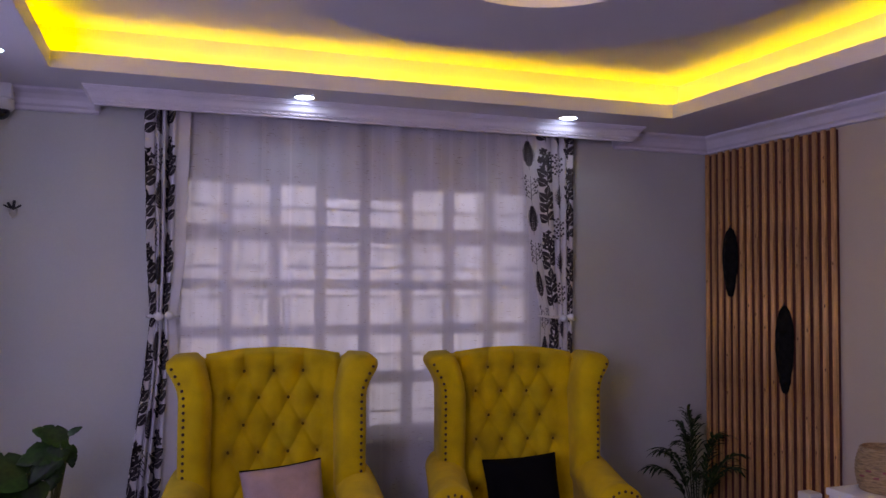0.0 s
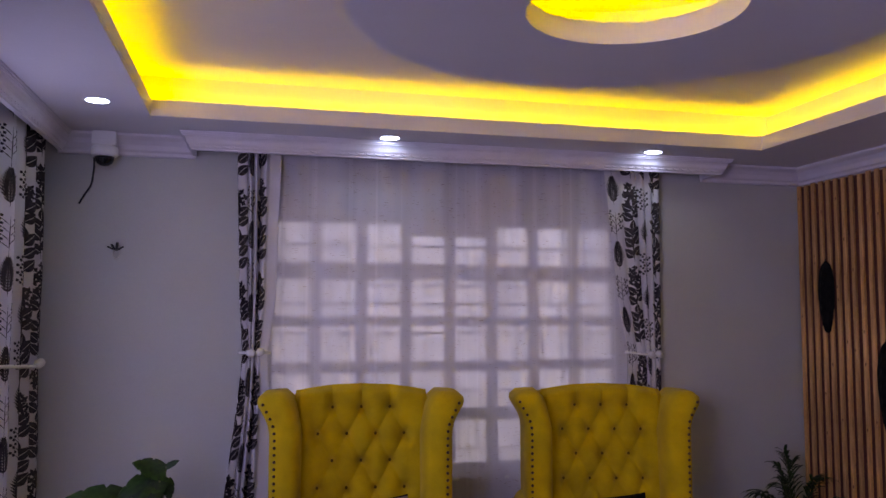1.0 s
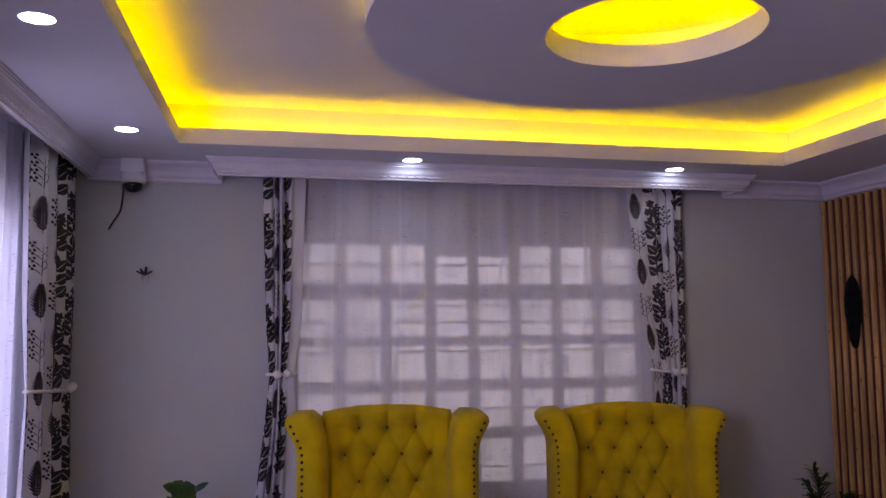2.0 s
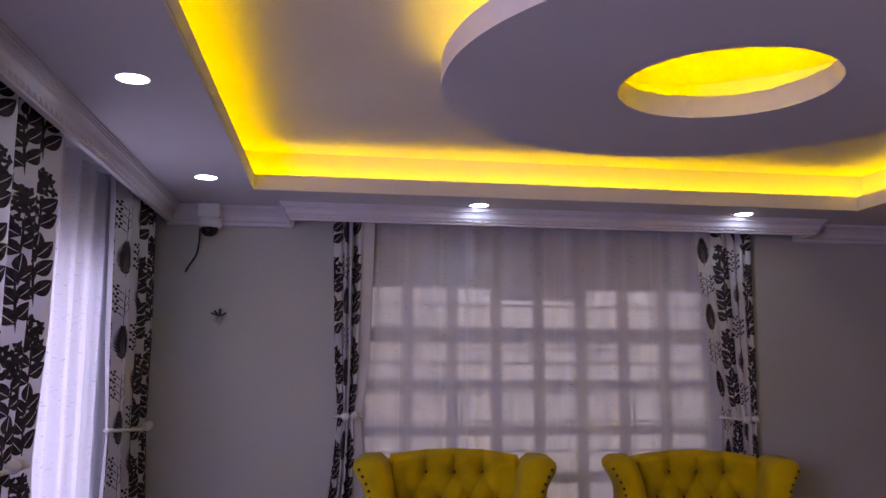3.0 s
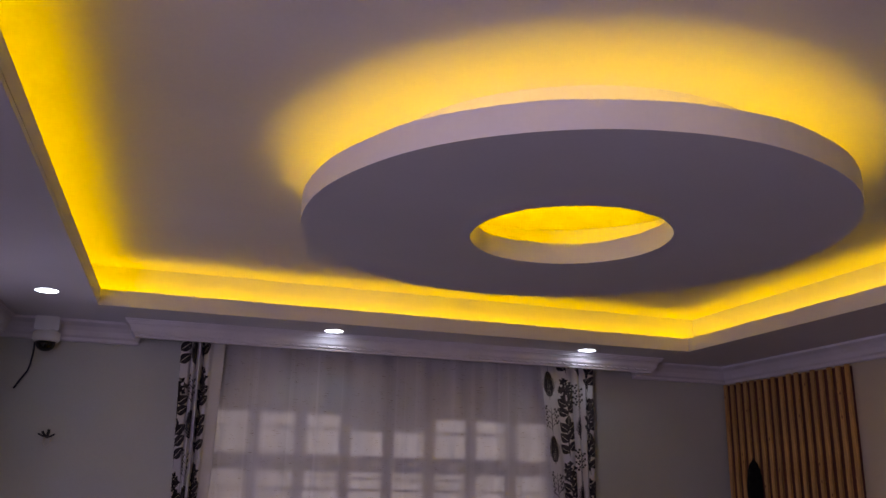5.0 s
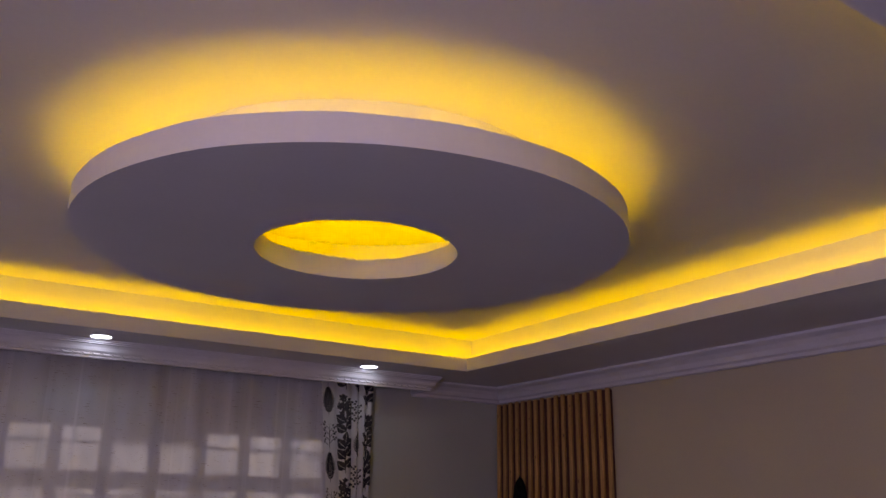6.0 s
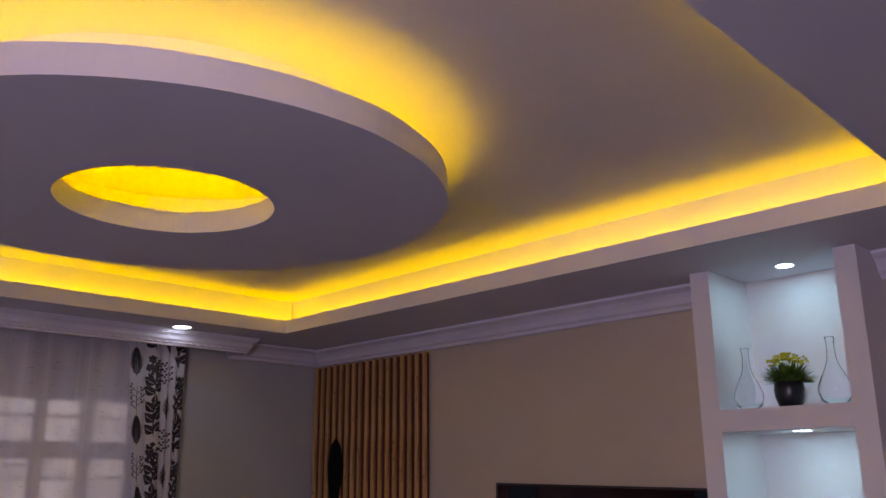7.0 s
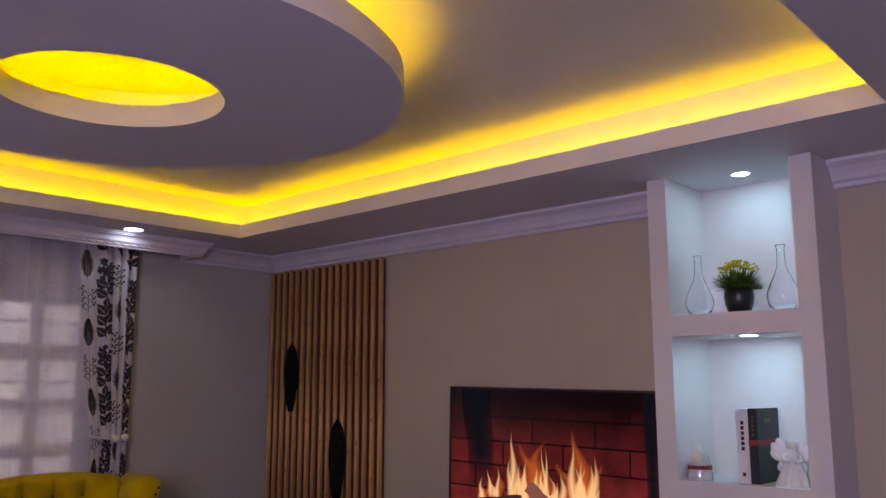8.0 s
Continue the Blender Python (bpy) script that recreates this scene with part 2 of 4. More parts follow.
def tray_border():
    bm = bmesh.new()
    b0, th = Z_LOW, 0.014
    for x0, x1, y0, y1 in ((WX, TX0, SY, NY), (TX1, EX, SY, NY), (TX0, TX1, TY1, NY), (TX0, TX1, SY, TY0)):
        box(bm, x0, x1, y0, y1, b0, b0 + th)
    lip = 0.012
    for x0, x1, y0, y1 in ((TX0 - lip, TX0, TY0 - lip, TY1 + lip), (TX1, TX1 + lip, TY0 - lip, TY1 + lip), (TX0, TX1, TY1, TY1 + lip), (TX0, TX1, TY0 - lip, TY0)):
        box(bm, x0, x1, y0, y1, b0 + th, Z_LIP)
    s = SET
    for x0, x1, y0, y1 in ((TX0 - s - 0.02, TX0 - s, TY0 - s, TY1 + s), (TX1 + s, TX1 + s + 0.02, TY0 - s, TY1 + s), (TX0 - s - 0.02, TX1 + s + 0.02, TY1 + s, TY1 + s + 0.02), (TX0 - s - 0.02, TX1 + s + 0.02, TY0 - s - 0.02, TY0 - s)):
        box(bm, x0, x1, y0, y1, b0 + th, Z_TOP)
    return bm


setting("ceiling_border", warp(tray_border()), M_CEIL, "dropped gypsum ceiling border with an upstand lip")


def ring(bm, r0, r1, z0, z1, seg=96):
    pr = ((r0, z0), (r1, z0), (r1, z1), (r0, z1))
    def off(i, r, z):
        a = 2 * math.pi * i / seg
        w = 1 + 0.0022 * math.sin(3 * a + 1) + 0.0014 * math.sin(7 * a) + 0.0010 * math.sin(13 * a + 2)
        return (r * w * math.cos(a), r * w * math.sin(a), z + (0.0016 * math.sin(5 * a + r) + 0.0010 * math.sin(17 * a) if z == Z_LIP else 0))
    rows = [[bm.verts.new(off(i, r, z)) for i in range(seg)] for r, z in pr]
    for k in range(4):
        a, b = rows[k], rows[(k + 1) % 4]
        for i in range(seg):
            j = (i + 1) % seg
            bm.faces.new((a[i], a[j], b[j], b[i]))


feature = thing("ceiling_ring", "round white gypsum ceiling ring with a central hole and hidden yellow light", "ceiling feature", (CX, CY, 0), kind="structure")
bm = bmesh.new()
ring(bm, R_HOLE, R_OUT, Z_LOW, Z_LOW + 0.014)
part("underside_board", bm, M_CEIL, feature)
bm = bmesh.new()
ring(bm, R_OUT - 0.012, R_OUT, Z_LOW + 0.014, Z_LIP)
part("outer_lip", bm, M_CEIL, feature)
bm = bmesh.new()
ring(bm, R_HOLE, R_HOLE + 0.012, Z_LOW + 0.014, Z_LIP)
part("inner_lip", bm, M_CEIL, feature)
bm = bmesh.new()
ring(bm, 0.525, 0.560, Z_LOW + 0.014, Z_TOP)
part("hanger", bm, M_CEIL, feature)

# ---- hidden LED strips ----
Z_LED = Z_LIP - 0.034
led = thing("led_strip", "glowing yellow LED strip hidden behind the tray lip", "led strip", (0, 0, 0))
q, Z_TRAY = 0.040, Z_LIP - 0.023
for x0, x1, y0, y1 in ((TX0 - q - 0.008, TX0 - q, TY0 - q, TY1 + q), (TX1 + q, TX1 + q + 0.008, TY0 - q, TY1 + q), (TX0 - q, TX1 + q, TY1 + q, TY1 + q + 0.008), (TX0 - q, TX1 + q, TY0 - q - 0.008, TY0 - q)):
    part("strip", warp(boxes((x0, x1, y0, y1, Z_LOW + 0.0145, Z_TRAY))), M_LED, led)
ring_led = thing("led_strip", "glowing yellow LED strip hidden behind the ring lips", "led strip", (CX, CY, 0))
for r in (R_OUT - 0.050, R_HOLE + 0.042):
    bm = bmesh.new()
    ring(bm, r, r + 0.008, Z_LOW + 0.0145, Z_LED, 64)
    part("strip", bm, M_LED_RING if r > 0.5 else M_LED_IN, ring_led)

# ---- cornices and curtain pelmets ----
CORNICE = ((0, 0), (0.085, 0), (0.085, -0.010), (0.076, -0.016), (0.060, -0.024), (0.044, -0.042), (0.034, -0.062), (0.022, -0.070), (0.018, -0.082), (0.008, -0.086), (0, -0.086))


def moulding(bm, profile, path, flip=1):
    """Sweep (out, down) along a path in plan, mitred; out is to the right of the path's way."""
    pts = [Vector((*p, 0)) for p in path]
    rings = []
    for i, p in enumerate(pts):
        d0 = (pts[i] - pts[i - 1]).normalized() if i else (pts[1] - pts[0]).normalized()
        d1 = (pts[i + 1] - pts[i]).normalized() if i + 1 < len(pts) else d0
        n0, n1 = Vector((d0.y, -d0.x, 0)), Vector((d1.y, -d1.x, 0))
        m = (n0 + n1).normalized()
        m = m / max(0.3, m.dot(n0))
        rings.append([p + m * o + Vector((0, 0, Z_LOW + z)) for o, z in profile])
    return loft(bm, rings)


PEL_D = 0.165
PEL_X0, PEL_X1 = -0.151, 2.372
WPEL_X = WX + 0.175
WPEL_Y0 = 0.6
setting("cornice_north", moulding(bmesh.new(), CORNICE, ((WPEL_X, NY), (PEL_X0 + 0.01, NY))), M_MOULD, "white moulded plaster cornice")
setting("cornice_corner", moulding(bmesh.new(), CORNICE, ((PEL_X1 - 0.01, NY), (EX, NY), (EX, 1.383))), M_MOULD, "white moulded plaster cornice running into the corner")
setting("cornice_east", moulding(bmesh.new(), CORNICE, ((EX, 0.808), (EX, SY))), M_MOULD, "white moulded plaster cornice")
PELMET = ((-0.015, 0), (0.050, 0), (0.050, -0.006), (0.045, -0.008), (0.045, -0.013), (0.040, -0.015), (0.040, -0.019), (0.033, -0.022), (0.026, -0.032), (0.022, -0.046), (0.012, -0.058), (0.010, -0.064), (0.004, -0.066), (0.004, -0.074), (-0.015, -0.074))


def ornament(bm, at, along, length, step=0.041):
    """A run of small raised swags and drops near the foot of a moulding."""
    a, up = Vector(along), Vector((0, 0, 1))
    for i in range(int(length / step)):
        c = Vector(at) + a * (i * step)
        tube(bm, [c + a * (0.015 * math.cos(t)) - up * (0.010 * math.sin(t)) for t in (math.pi * k / 6 for k in range(7))], 0.0038, 6, [0.5, 0.9, 1.1, 1.2, 1.1, 0.9, 0.5])
        tube(bm, [c + a * 0.0205 + up * 0.004, c + a * 0.0215 - up * 0.002, c + a * 0.0205 - up * 0.008], 0.0036, 6, [0.5, 1, 0.4])


pelmet_n = thing("curtain_pelmet", "white moulded curtain pelmet with raised plaster swags over the window", "pelmet", (0, 0, 0), kind="structure")
part("crown", moulding(bmesh.new(), PELMET, ((PEL_X0, NY), (PEL_X0, NY - PEL_D), (PEL_X1, NY - PEL_D), (PEL_X1, NY))), M_MOULD, pelmet_n)
bm = bmesh.new()
ornament(bm, (PEL_X0 + 0.02, NY - PEL_D - 0.0125, Z_LOW - 0.051), (1, 0, 0), PEL_X1 - PEL_X0 - 0.02)
part("swag_moulding", bm, M_MOULD, pelmet_n)
pelmet_w = thing("curtain_pelmet", "long white moulded curtain pelmet with raised plaster swags", "pelmet", (0, 0, 0), kind="structure")
part("crown", warp(moulding(bmesh.new(), PELMET, ((WX, WPEL_Y0), (WPEL_X, WPEL_Y0), (WPEL_X, NY)))), M_MOULD, pelmet_w)
bm = bmesh.new()
ornament(bm, (WPEL_X + 0.0125, WPEL_Y0 + 0.02, Z_LOW - 0.051), (0, 1, 0), NY - WPEL_Y0 - 0.12)
part("swag_moulding", warp(bm), M_MOULD, pelmet_w)


# ---- downlights ----
def downlight(at, lens, label, r=0.040):
    d = thing("downlight", label, "downlight", at, group="recessed downlights")
    bm = bmesh.new()
    lathe(bm, ((r + 0.0005, 0.0), (r + 0.005, -0.0003), (r + 0.0055, -0.0012), (r + 0.004, -0.0022), (r + 0.0005, -0.0016)), 32, ends=False)
    part("trim_ring", bm, M_TRIM, d, smooth=True)
    bm = bmesh.new()
    lathe(bm, ((r, -0.0003), (r, -0.0013)), 32)
    part("lens", bm, lens, d)
    return d


for p in ((-0.520, 2.102), (-0.466, 3.238), (0.682, 3.612), (1.950, 3.610)):
    downlight((*p, Z_LOW), M_DOWN, "round white recessed ceiling downlight, switched on")


# ---- windows ----
def window(name, x0, x1, z0, z1, xs, zs, label):
    """Steel window with burglar bars, in its own plane: x across, y outwards."""
    w = thing(name, label, "window", kind="structure")
    f = 0.045
    part("window_frame", boxes((x0, x0 + f, 0.06, 0.10, z0, z1), (x1 - f, x1, 0.06, 0.10, z0, z1), (x0 + f, x1 - f, 0.06, 0.10, z0, z0 + f), (x0 + f, x1 - f, 0.06, 0.10, z1 - f, z1)), M_BAR, w)
    for x in xs:
        part("bar", boxes((x - 0.026, x + 0.026, 0.064, 0.086, z0 + f, z1 - f)), M_BAR, w)
    for z, h in zs:
        part("rail", boxes((x0 + f, x1 - f, 0.058, 0.092, z - h, z + h)), M_BAR, w)
    xe = [x0 + f] + list(xs) + [x1 - f]
    for a, b in zip(xe, xe[1:]):
        pane = part("pane", boxes((a, b, 0.0945, 0.0985, z0 + f, z1 - f)), M_GLASS, w)
        pane.visible_shadow = False
    part("window_sill", boxes((x0 - 0.04, x1 + 0.04, -0.03, 0.06, z0 - 0.022, z0), bevel=0.004), M_TRIM, w)
    return w


ZS = ((1.735, 0.038), (1.500, 0.024), (1.285, 0.024), (1.065, 0.024))
wn1 = window("window_1", WIN_X0, WIN_X1, WIN_Z0, WIN_Z1, [0.403 + 0.2135 * k for k in range(7)], ZS, "steel casement window with a grid of grey burglar bars")
wn1.matrix_basis = pose(0, NY, 0)
part("vent_frame", boxes((0.856, 1.231, 0.060, 0.090, 1.905, 1.9595)), M_BAR, wn1)
for x0, x1 in ((0.643, 0.804), (0.856, 1.017), (1.070, 1.231), (1.283, 1.444)):
    part("sash_rail", boxes((x0, x1, 0.060, 0.090, 1.664, 1.672)), M_BAR, wn1)
for hx in (0.655, 1.50):
    bm = bmesh.new()
    tube(bm, [(hx, 0.055, 1.30), (hx, 0.03, 1.31), (hx, 0.025, 1.36), (hx, 0.03, 1.41), (hx, 0.055, 1.42)], 0.006, 8)
    part("window_handle", bm, M_BAR, wn1, smooth=True)
wn2 = window("window_2", WW_Y0, WW_Y1, WIN_Z0, WIN_Z1, [WW_Y0 + 0.23 + 0.2135 * k for k in range(9)], ZS, "steel casement window with burglar bars behind curtains")
wn2.matrix_basis = pose(WX - LEAN * 3.438, 0, 0, 0, 0, 90 - 2.23)

# ---- outside: ground and the neighbouring stone wall ----
setting("ground", boxes((-60, 60, NY + T, 80, -0.3, -0.05), (-80, WX - T, -60, NY + T, -0.3, -0.05)), M_JOINT, "bare ground outside the windows")
setting("backdrop_wall", boxes((-6, 8, 6.4, 6.6, -0.05, 4.2)), M_JOINT, "mortar core of the neighbouring stone wall")


# ---- curtains ----
def drape(zones, n=60):
    """Plan of hanging cloth: for each zone (cloth length, width, folds), how far along the cloth, across and out."""
    ss, xs, ys = [0.0], [0.0], [0.0]
    for length, width, folds in zones:
        lo, hi = 0.0, 0.06
        for _ in range(24):
            amp = (lo + hi) / 2
            t = np.linspace(0, 1, 400)
            y = amp * np.sin(2 * np.pi * folds * t)
            arc = np.hypot(np.diff(t * width), np.diff(y)).sum()
            lo, hi = (amp, hi) if arc < length else (lo, amp)
        s0, x0 = ss[-1], xs[-1]
        for k in range(1, n + 1):
            t = k / n
            ph = 2 * math.pi * folds * t
            ss.append(s0 + length * t)
            xs.append(x0 + width * (t + 0.018 / max(folds, 1) * math.sin(2 * ph)))
            ys.append(amp * math.sin(ph) * (1 + 0.18 * math.sin(0.7 * ph + 1.3 * x0)))
    return np.array(ss), np.array(xs) / xs[-1], np.array(ys)


def draped(edges, zones, tie=None, wander=0.0):
    """Map (s along the cloth, z) to (across, out) between edges (z, left, right), gathered at tie."""
    ss, xs, ys = drape(zones)
    zs, ls, rs = zip(*edges)

    def f(s, z):
        left, right = float(np.interp(z, zs, ls)), float(np.interp(z, zs, rs))
        a = 1.0 if tie is None else 0.55 + 0.45 * min(1, abs(z - tie) / 0.35)
        shift = wander * math.sin(2.3 * z + 6 * s / ss[-1])
        x, y = float(np.interp(s + shift, ss, xs)), float(np.interp(s + shift, ss, ys))
        return left + (right - left) * x, a * y
    return f, float(ss[-1])


def cloth_mesh(f, length, z0, z1, nu, nz):
    bm = bmesh.new()
    rows = []
    for j in range(nz + 1):
        z = z0 + (z1 - z0) * j / nz
        row = []
        for i in range(nu + 1):
            x, y = f(length * i / nu, z)
            row.append(bm.verts.new((x, y, z)))
        rows.append(row)
    for a, b in zip(rows, rows[1:]):
        for i in range(nu):
            bm.faces.new((a[i], a[i + 1], b[i + 1], b[i]))
    return bm


def print_leaf(bm, place, s, z, angle, length, width, n=5, vein=0.0):
    """A pointed leaf on the cloth, or two halves beside a pale midrib."""
    ca, sa = math.cos(angle), math.sin(angle)
    for side in ((-1, 1),) if not vein else ((-1, -vein), (vein, 1)):
        rows = []
        for k in range(n + 1):
            t = k / n
            w = max(0.0004, width * math.sin(math.pi * min(1, t) ** 0.75) ** 0.85 if 0 < t < 1 else 0)
            rows.append([bm.verts.new(place(s + t * length * sa + q * w * ca, z + t * length * ca - q * w * sa)) for q in (side[0], (side[0] + side[1]) / 2, side[1])])
        for a, b in zip(rows, rows[1:]):
            for i in range(2):
                bm.faces.new((a[i], a[i + 1], b[i + 1], b[i]))


def print_pattern(f, length, z0, z1, columns, seed, front=-1):
    """Fern, sprig, flower and branch motifs in columns that follow the cloth."""
    rnd = random.Random(seed)
    bm = bmesh.new()

    def place(s, z):
        z = min(z1 - 0.002, max(z0 + 0.002, z))
        s = min(length - 0.0005, max(0.0005, s))
        x, y = f(s, z)
        e = 0.002
        xa, ya = f(max(0, s - e), z)
        xb, yb = f(min(length, s + e), z)
        d = math.hypot(xb - xa, yb - ya) or 1
        return (x - front * 0.0042 * (yb - ya) / d, y + front * 0.0042 * (xb - xa) / d, z)

    def fern(s, z):
        for k in range(12):
            t = k / 12
            half = 0.041 * float(np.interp(t, (0, 0.12, 0.35, 0.7, 1), (0.55, 0.95, 1.0, 0.62, 0.20)))
            for side in (-1, 1):
                print_leaf(bm, place, s, z + 0.006 + 0.122 * t, side * (0.95 - 0.30 * t), half * 1.2, 0.0047, 4)
        print_leaf(bm, place, s, z - 0.012, 0.0, 0.165, 0.0035, 8)

    def sprig(s, z):
        print_leaf(bm, place, s, z - 0.015, 0.03, 0.13, 0.0022, 6)
        for k in range(7):
            zz, side = z + 0.014 * k, 1 if k % 2 else -1
            print_leaf(bm, place, s, zz, side * 0.9, 0.036, 0.0020, 2)
            for dx, dz in ((0.028, 0.021), (0.022, 0.033), (0.038, 0.030)):
                print_leaf(bm, place, s + side * dx, zz + dz - 0.006, side * 0.5, 0.013, 0.0058, 3)

    def flower(s, z):
        for ring_n, rad in ((1, 0.0), (5, 0.017), (9, 0.034)):
            for k in range(ring_n):
                a = 2 * math.pi * k / ring_n + rnd.uniform(-0.25, 0.25)
                r = rad * rnd.uniform(0.8, 1.2)
                cs, cz = s + 0.9 * r * math.sin(a), z + 0.055 + 1.15 * r * math.cos(a)
                for p in range(4):
                    print_leaf(bm, place, cs, cz, a + 1.57 * p + rnd.uniform(-0.4, 0.4), rnd.uniform(0.013, 0.020), 0.0062, 3)
        print_leaf(bm, place, s, z - 0.085, 0.05, 0.12, 0.0028, 5)
        for side, dz in ((1, -0.012), (-1, -0.030), (1, -0.055), (-1, -0.075)):
            print_leaf(bm, place, s, z + dz, side * 1.0, 0.066, 0.022, 6, 0.05)

    def branch(s, z):
        print_leaf(bm, place, s, z - 0.075, -0.05, 0.17, 0.0030, 7)
        for side, dz in ((1, 0.062), (-1, 0.048), (1, 0.016), (-1, 0.0), (1, -0.038), (-1, -0.052)):
            print_leaf(bm, place, s, z + dz, side * rnd.uniform(0.75, 1.0), 0.066, 0.022, 7, 0.05)
        print_leaf(bm, place, s, z + 0.082, 0.1, 0.050, 0.016, 6, 0.06)

    for s, kind in columns:
        z = z0 + rnd.uniform(-0.2, 0.0)
        k = 0
        while z < z1 + 0.02:
            a, b = (fern, sprig) if kind == "fern" else (flower, branch)
            (b if k % 2 else a)(s, z + (0 if kind == "fern" else 0.06))
            z += 0.160 if kind == "fern" else 0.205
            k += 1
    # nothing is printed beyond the hems
    flat = [g for g in bm.faces if g.calc_area() < 1e-8]
    bmesh.ops.delete(bm, geom=flat, context="FACES")
    return bm


def curtain(label, edges, zones, columns, z0, z1, tie, seed, m, knot):
    c = thing("curtain", label, "curtain", group="patterned curtains")
    f, length = draped(edges, zones, tie, 0.006)
    cloth = part("cloth", cloth_mesh(f, length, z0, z1, int(length / 0.0065), 56), M_CLOTH, c, smooth=True)
    sol = cloth.modifiers.new("thickness", "SOLIDIFY")
    sol.thickness = 0.003
    sol.offset = 0
    part("leaf_print", print_pattern(f, length, z0, z1, columns, seed + 5), M_PRINT, c, "dark charcoal leaf print")
    l, r = np.interp(tie, [e[0] for e in edges], [e[1] for e in edges]), np.interp(tie, [e[0] for e in edges], [e[2] for e in edges])
    bm = bmesh.new()
    ext = 0.034
    pts = []
    for k in range(25):
        a = 2 * math.pi * k / 24
        pts.append(((l + r) / 2 + ((r - l) / 2 + 0.010) * math.cos(a), ext * math.sin(a), tie + 0.020 * math.cos(a) * -knot))
    tube(bm, pts, 0.0065, 8)
    part("tieback", bm, M_ROPE, c, "white cord tieback", smooth=True)
    bm = bmesh.new()
    kx = (l + r) / 2 + knot * (r - l) * 0.40
    for dx, dz, rr in ((-0.019, 0, 0.020), (0.021, 0.004, 0.019)):
        mm = pose(kx + dx, -ext - 0.004, tie + dz) @ Matrix.Diagonal((1.0, 0.9, 0.95, 1))
        bmesh.ops.create_icosphere(bm, subdivisions=3, radius=rr, matrix=mm)
    part("tieback_knot", bm, M_ROPE, c, "white cord knot", smooth=True)
    c.matrix_basis = m
    return c


def sheer(label, x0, x1, folds, amp, z0, z1, seed, m):
    """Voile in shallow waves, deepest at the heading."""
    rnd = random.Random(seed)
    ph = [rnd.uniform(0, 6.28) for _ in range(3)]
    plan = [(x0 + (x1 - x0) * k / (folds * 20), 0.0) for k in range(folds * 20 + 1)]
    bm = bmesh.new()
    rows = []
    nz = 26
    for j in range(nz + 1):
        t = j / nz
        z = z0 + (z1 - z0) * t
        row = []
        for px, py in plan:
            u = (px - x0) / (x1 - x0)
            wave = math.sin(6.283 * folds * u + ph[0] + 0.5 * math.sin(9 * u)) + 0.4 * math.sin(6.283 * folds * 2.3 * u + ph[1] + 0.6 * t)
            sway = 0.012 * math.sin(4 * u + ph[2]) * (1 - t)
            row.append(bm.verts.new((px + sway, py + amp * (0.55 + 0.45 * t) * wave, z)))
        rows.append(row)
    for a, b in zip(rows, rows[1:]):
        for i in range(len(plan) - 1):
            bm.faces.new((a[i], a[i + 1], b[i + 1], b[i]))
    ob = part("sheer_curtain", bm, M_VOILE, None, smooth=True)
    tagged(ob, label, "curtain", "sheer curtains")
    ob.matrix_basis = m
    return ob


Z_CT = Z_LOW - 0.004
NORTH_RAIL = pose(0, NY - 0.085, 0)
WEST_RAIL = pose(WX + 0.112 - LEAN * 3.438, 0, 0, 0, 0, 90 - 2.23)
curtain("white curtain printed with charcoal leaves, tied back with cord",
        ((0.02, -0.05, 0.22), (0.65, -0.01, 0.20), (1.15, 0.055, 0.195), (1.36, 0.075, 0.180), (1.6, 0.058, 0.215), (2.3, 0.036, 0.238)),
        ((0.045, 0.040, 0), (0.150, 0.050, 2), (0.110, 0.050, 1), (0.065, 0.060, 0)),
        ((0.006, "flower"), (0.115, "fern"), (0.232, "flower")), 0.02, Z_CT, 1.365, 3, NORTH_RAIL, 0.05)
curtain("white curtain printed with dark leaves, gathered by a cord",
        ((0.02, 1.83, 2.10), (1.15, 1.895, 2.07), (1.34, 1.900, 2.070), (1.6, 1.850, 2.075), (2.3, 1.778, 2.082)),
        ((0.070, 0.066, 0), (0.110, 0.100, 1), (0.140, 0.085, 2), (0.060, 0.050, 1)),
        ((0.040, "fern"), (0.140, "flower"), (0.245, "fern"), (0.350, "flower")), 0.02, Z_CT, 1.34, 9, NORTH_RAIL, 0.55)
sheer("sheer off-white voile curtain with slub yarns", 0.17, 1.92, 8, 0.008, 0.03, Z_CT, 4, pose(0, NY - 0.034, 0))
curtain("white curtain with charcoal leaf print at the window corner",
        ((0.02, 3.20, 3.83), (1.1, 3.24, 3.83), (1.33, 3.25, 3.83), (1.6, 3.22, 3.80), (2.3, 3.17, 3.76)),
        ((0.22, 0.19, 1), (0.34, 0.26, 2), (0.20, 0.15, 1)),
        ((0.030, "flower"), (0.135, "fern"), (0.245, "flower"), (0.355, "fern"), (0.465, "flower"), (0.575, "fern"), (0.690, "flower")), 0.02, Z_CT, 1.33, 14, WEST_RAIL, 0.85)
curtain("white curtain with bold charcoal leaf print",
        ((0.02, 1.0, 2.44), (1.33, 1.20, 2.45), (2.3, 1.1, 2.49)),
        ((0.60, 0.45, 3), (0.60, 0.45, 3), (0.40, 0.30, 2), (0.26, 0.18, 1)),
        tuple((0.055 + 0.112 * k, "flower" if k % 2 else "fern") for k in range(16)), 0.02, Z_CT, 1.33, 21, WEST_RAIL, 0.85)
sheer("sheer off-white voile curtain hanging in soft folds", 2.2, 3.60, 8, 0.016, 0.03, Z_CT, 6, pose(WX + 0.045 - LEAN * 3.438, 0, 0, 0, 0, 90 - 2.23))

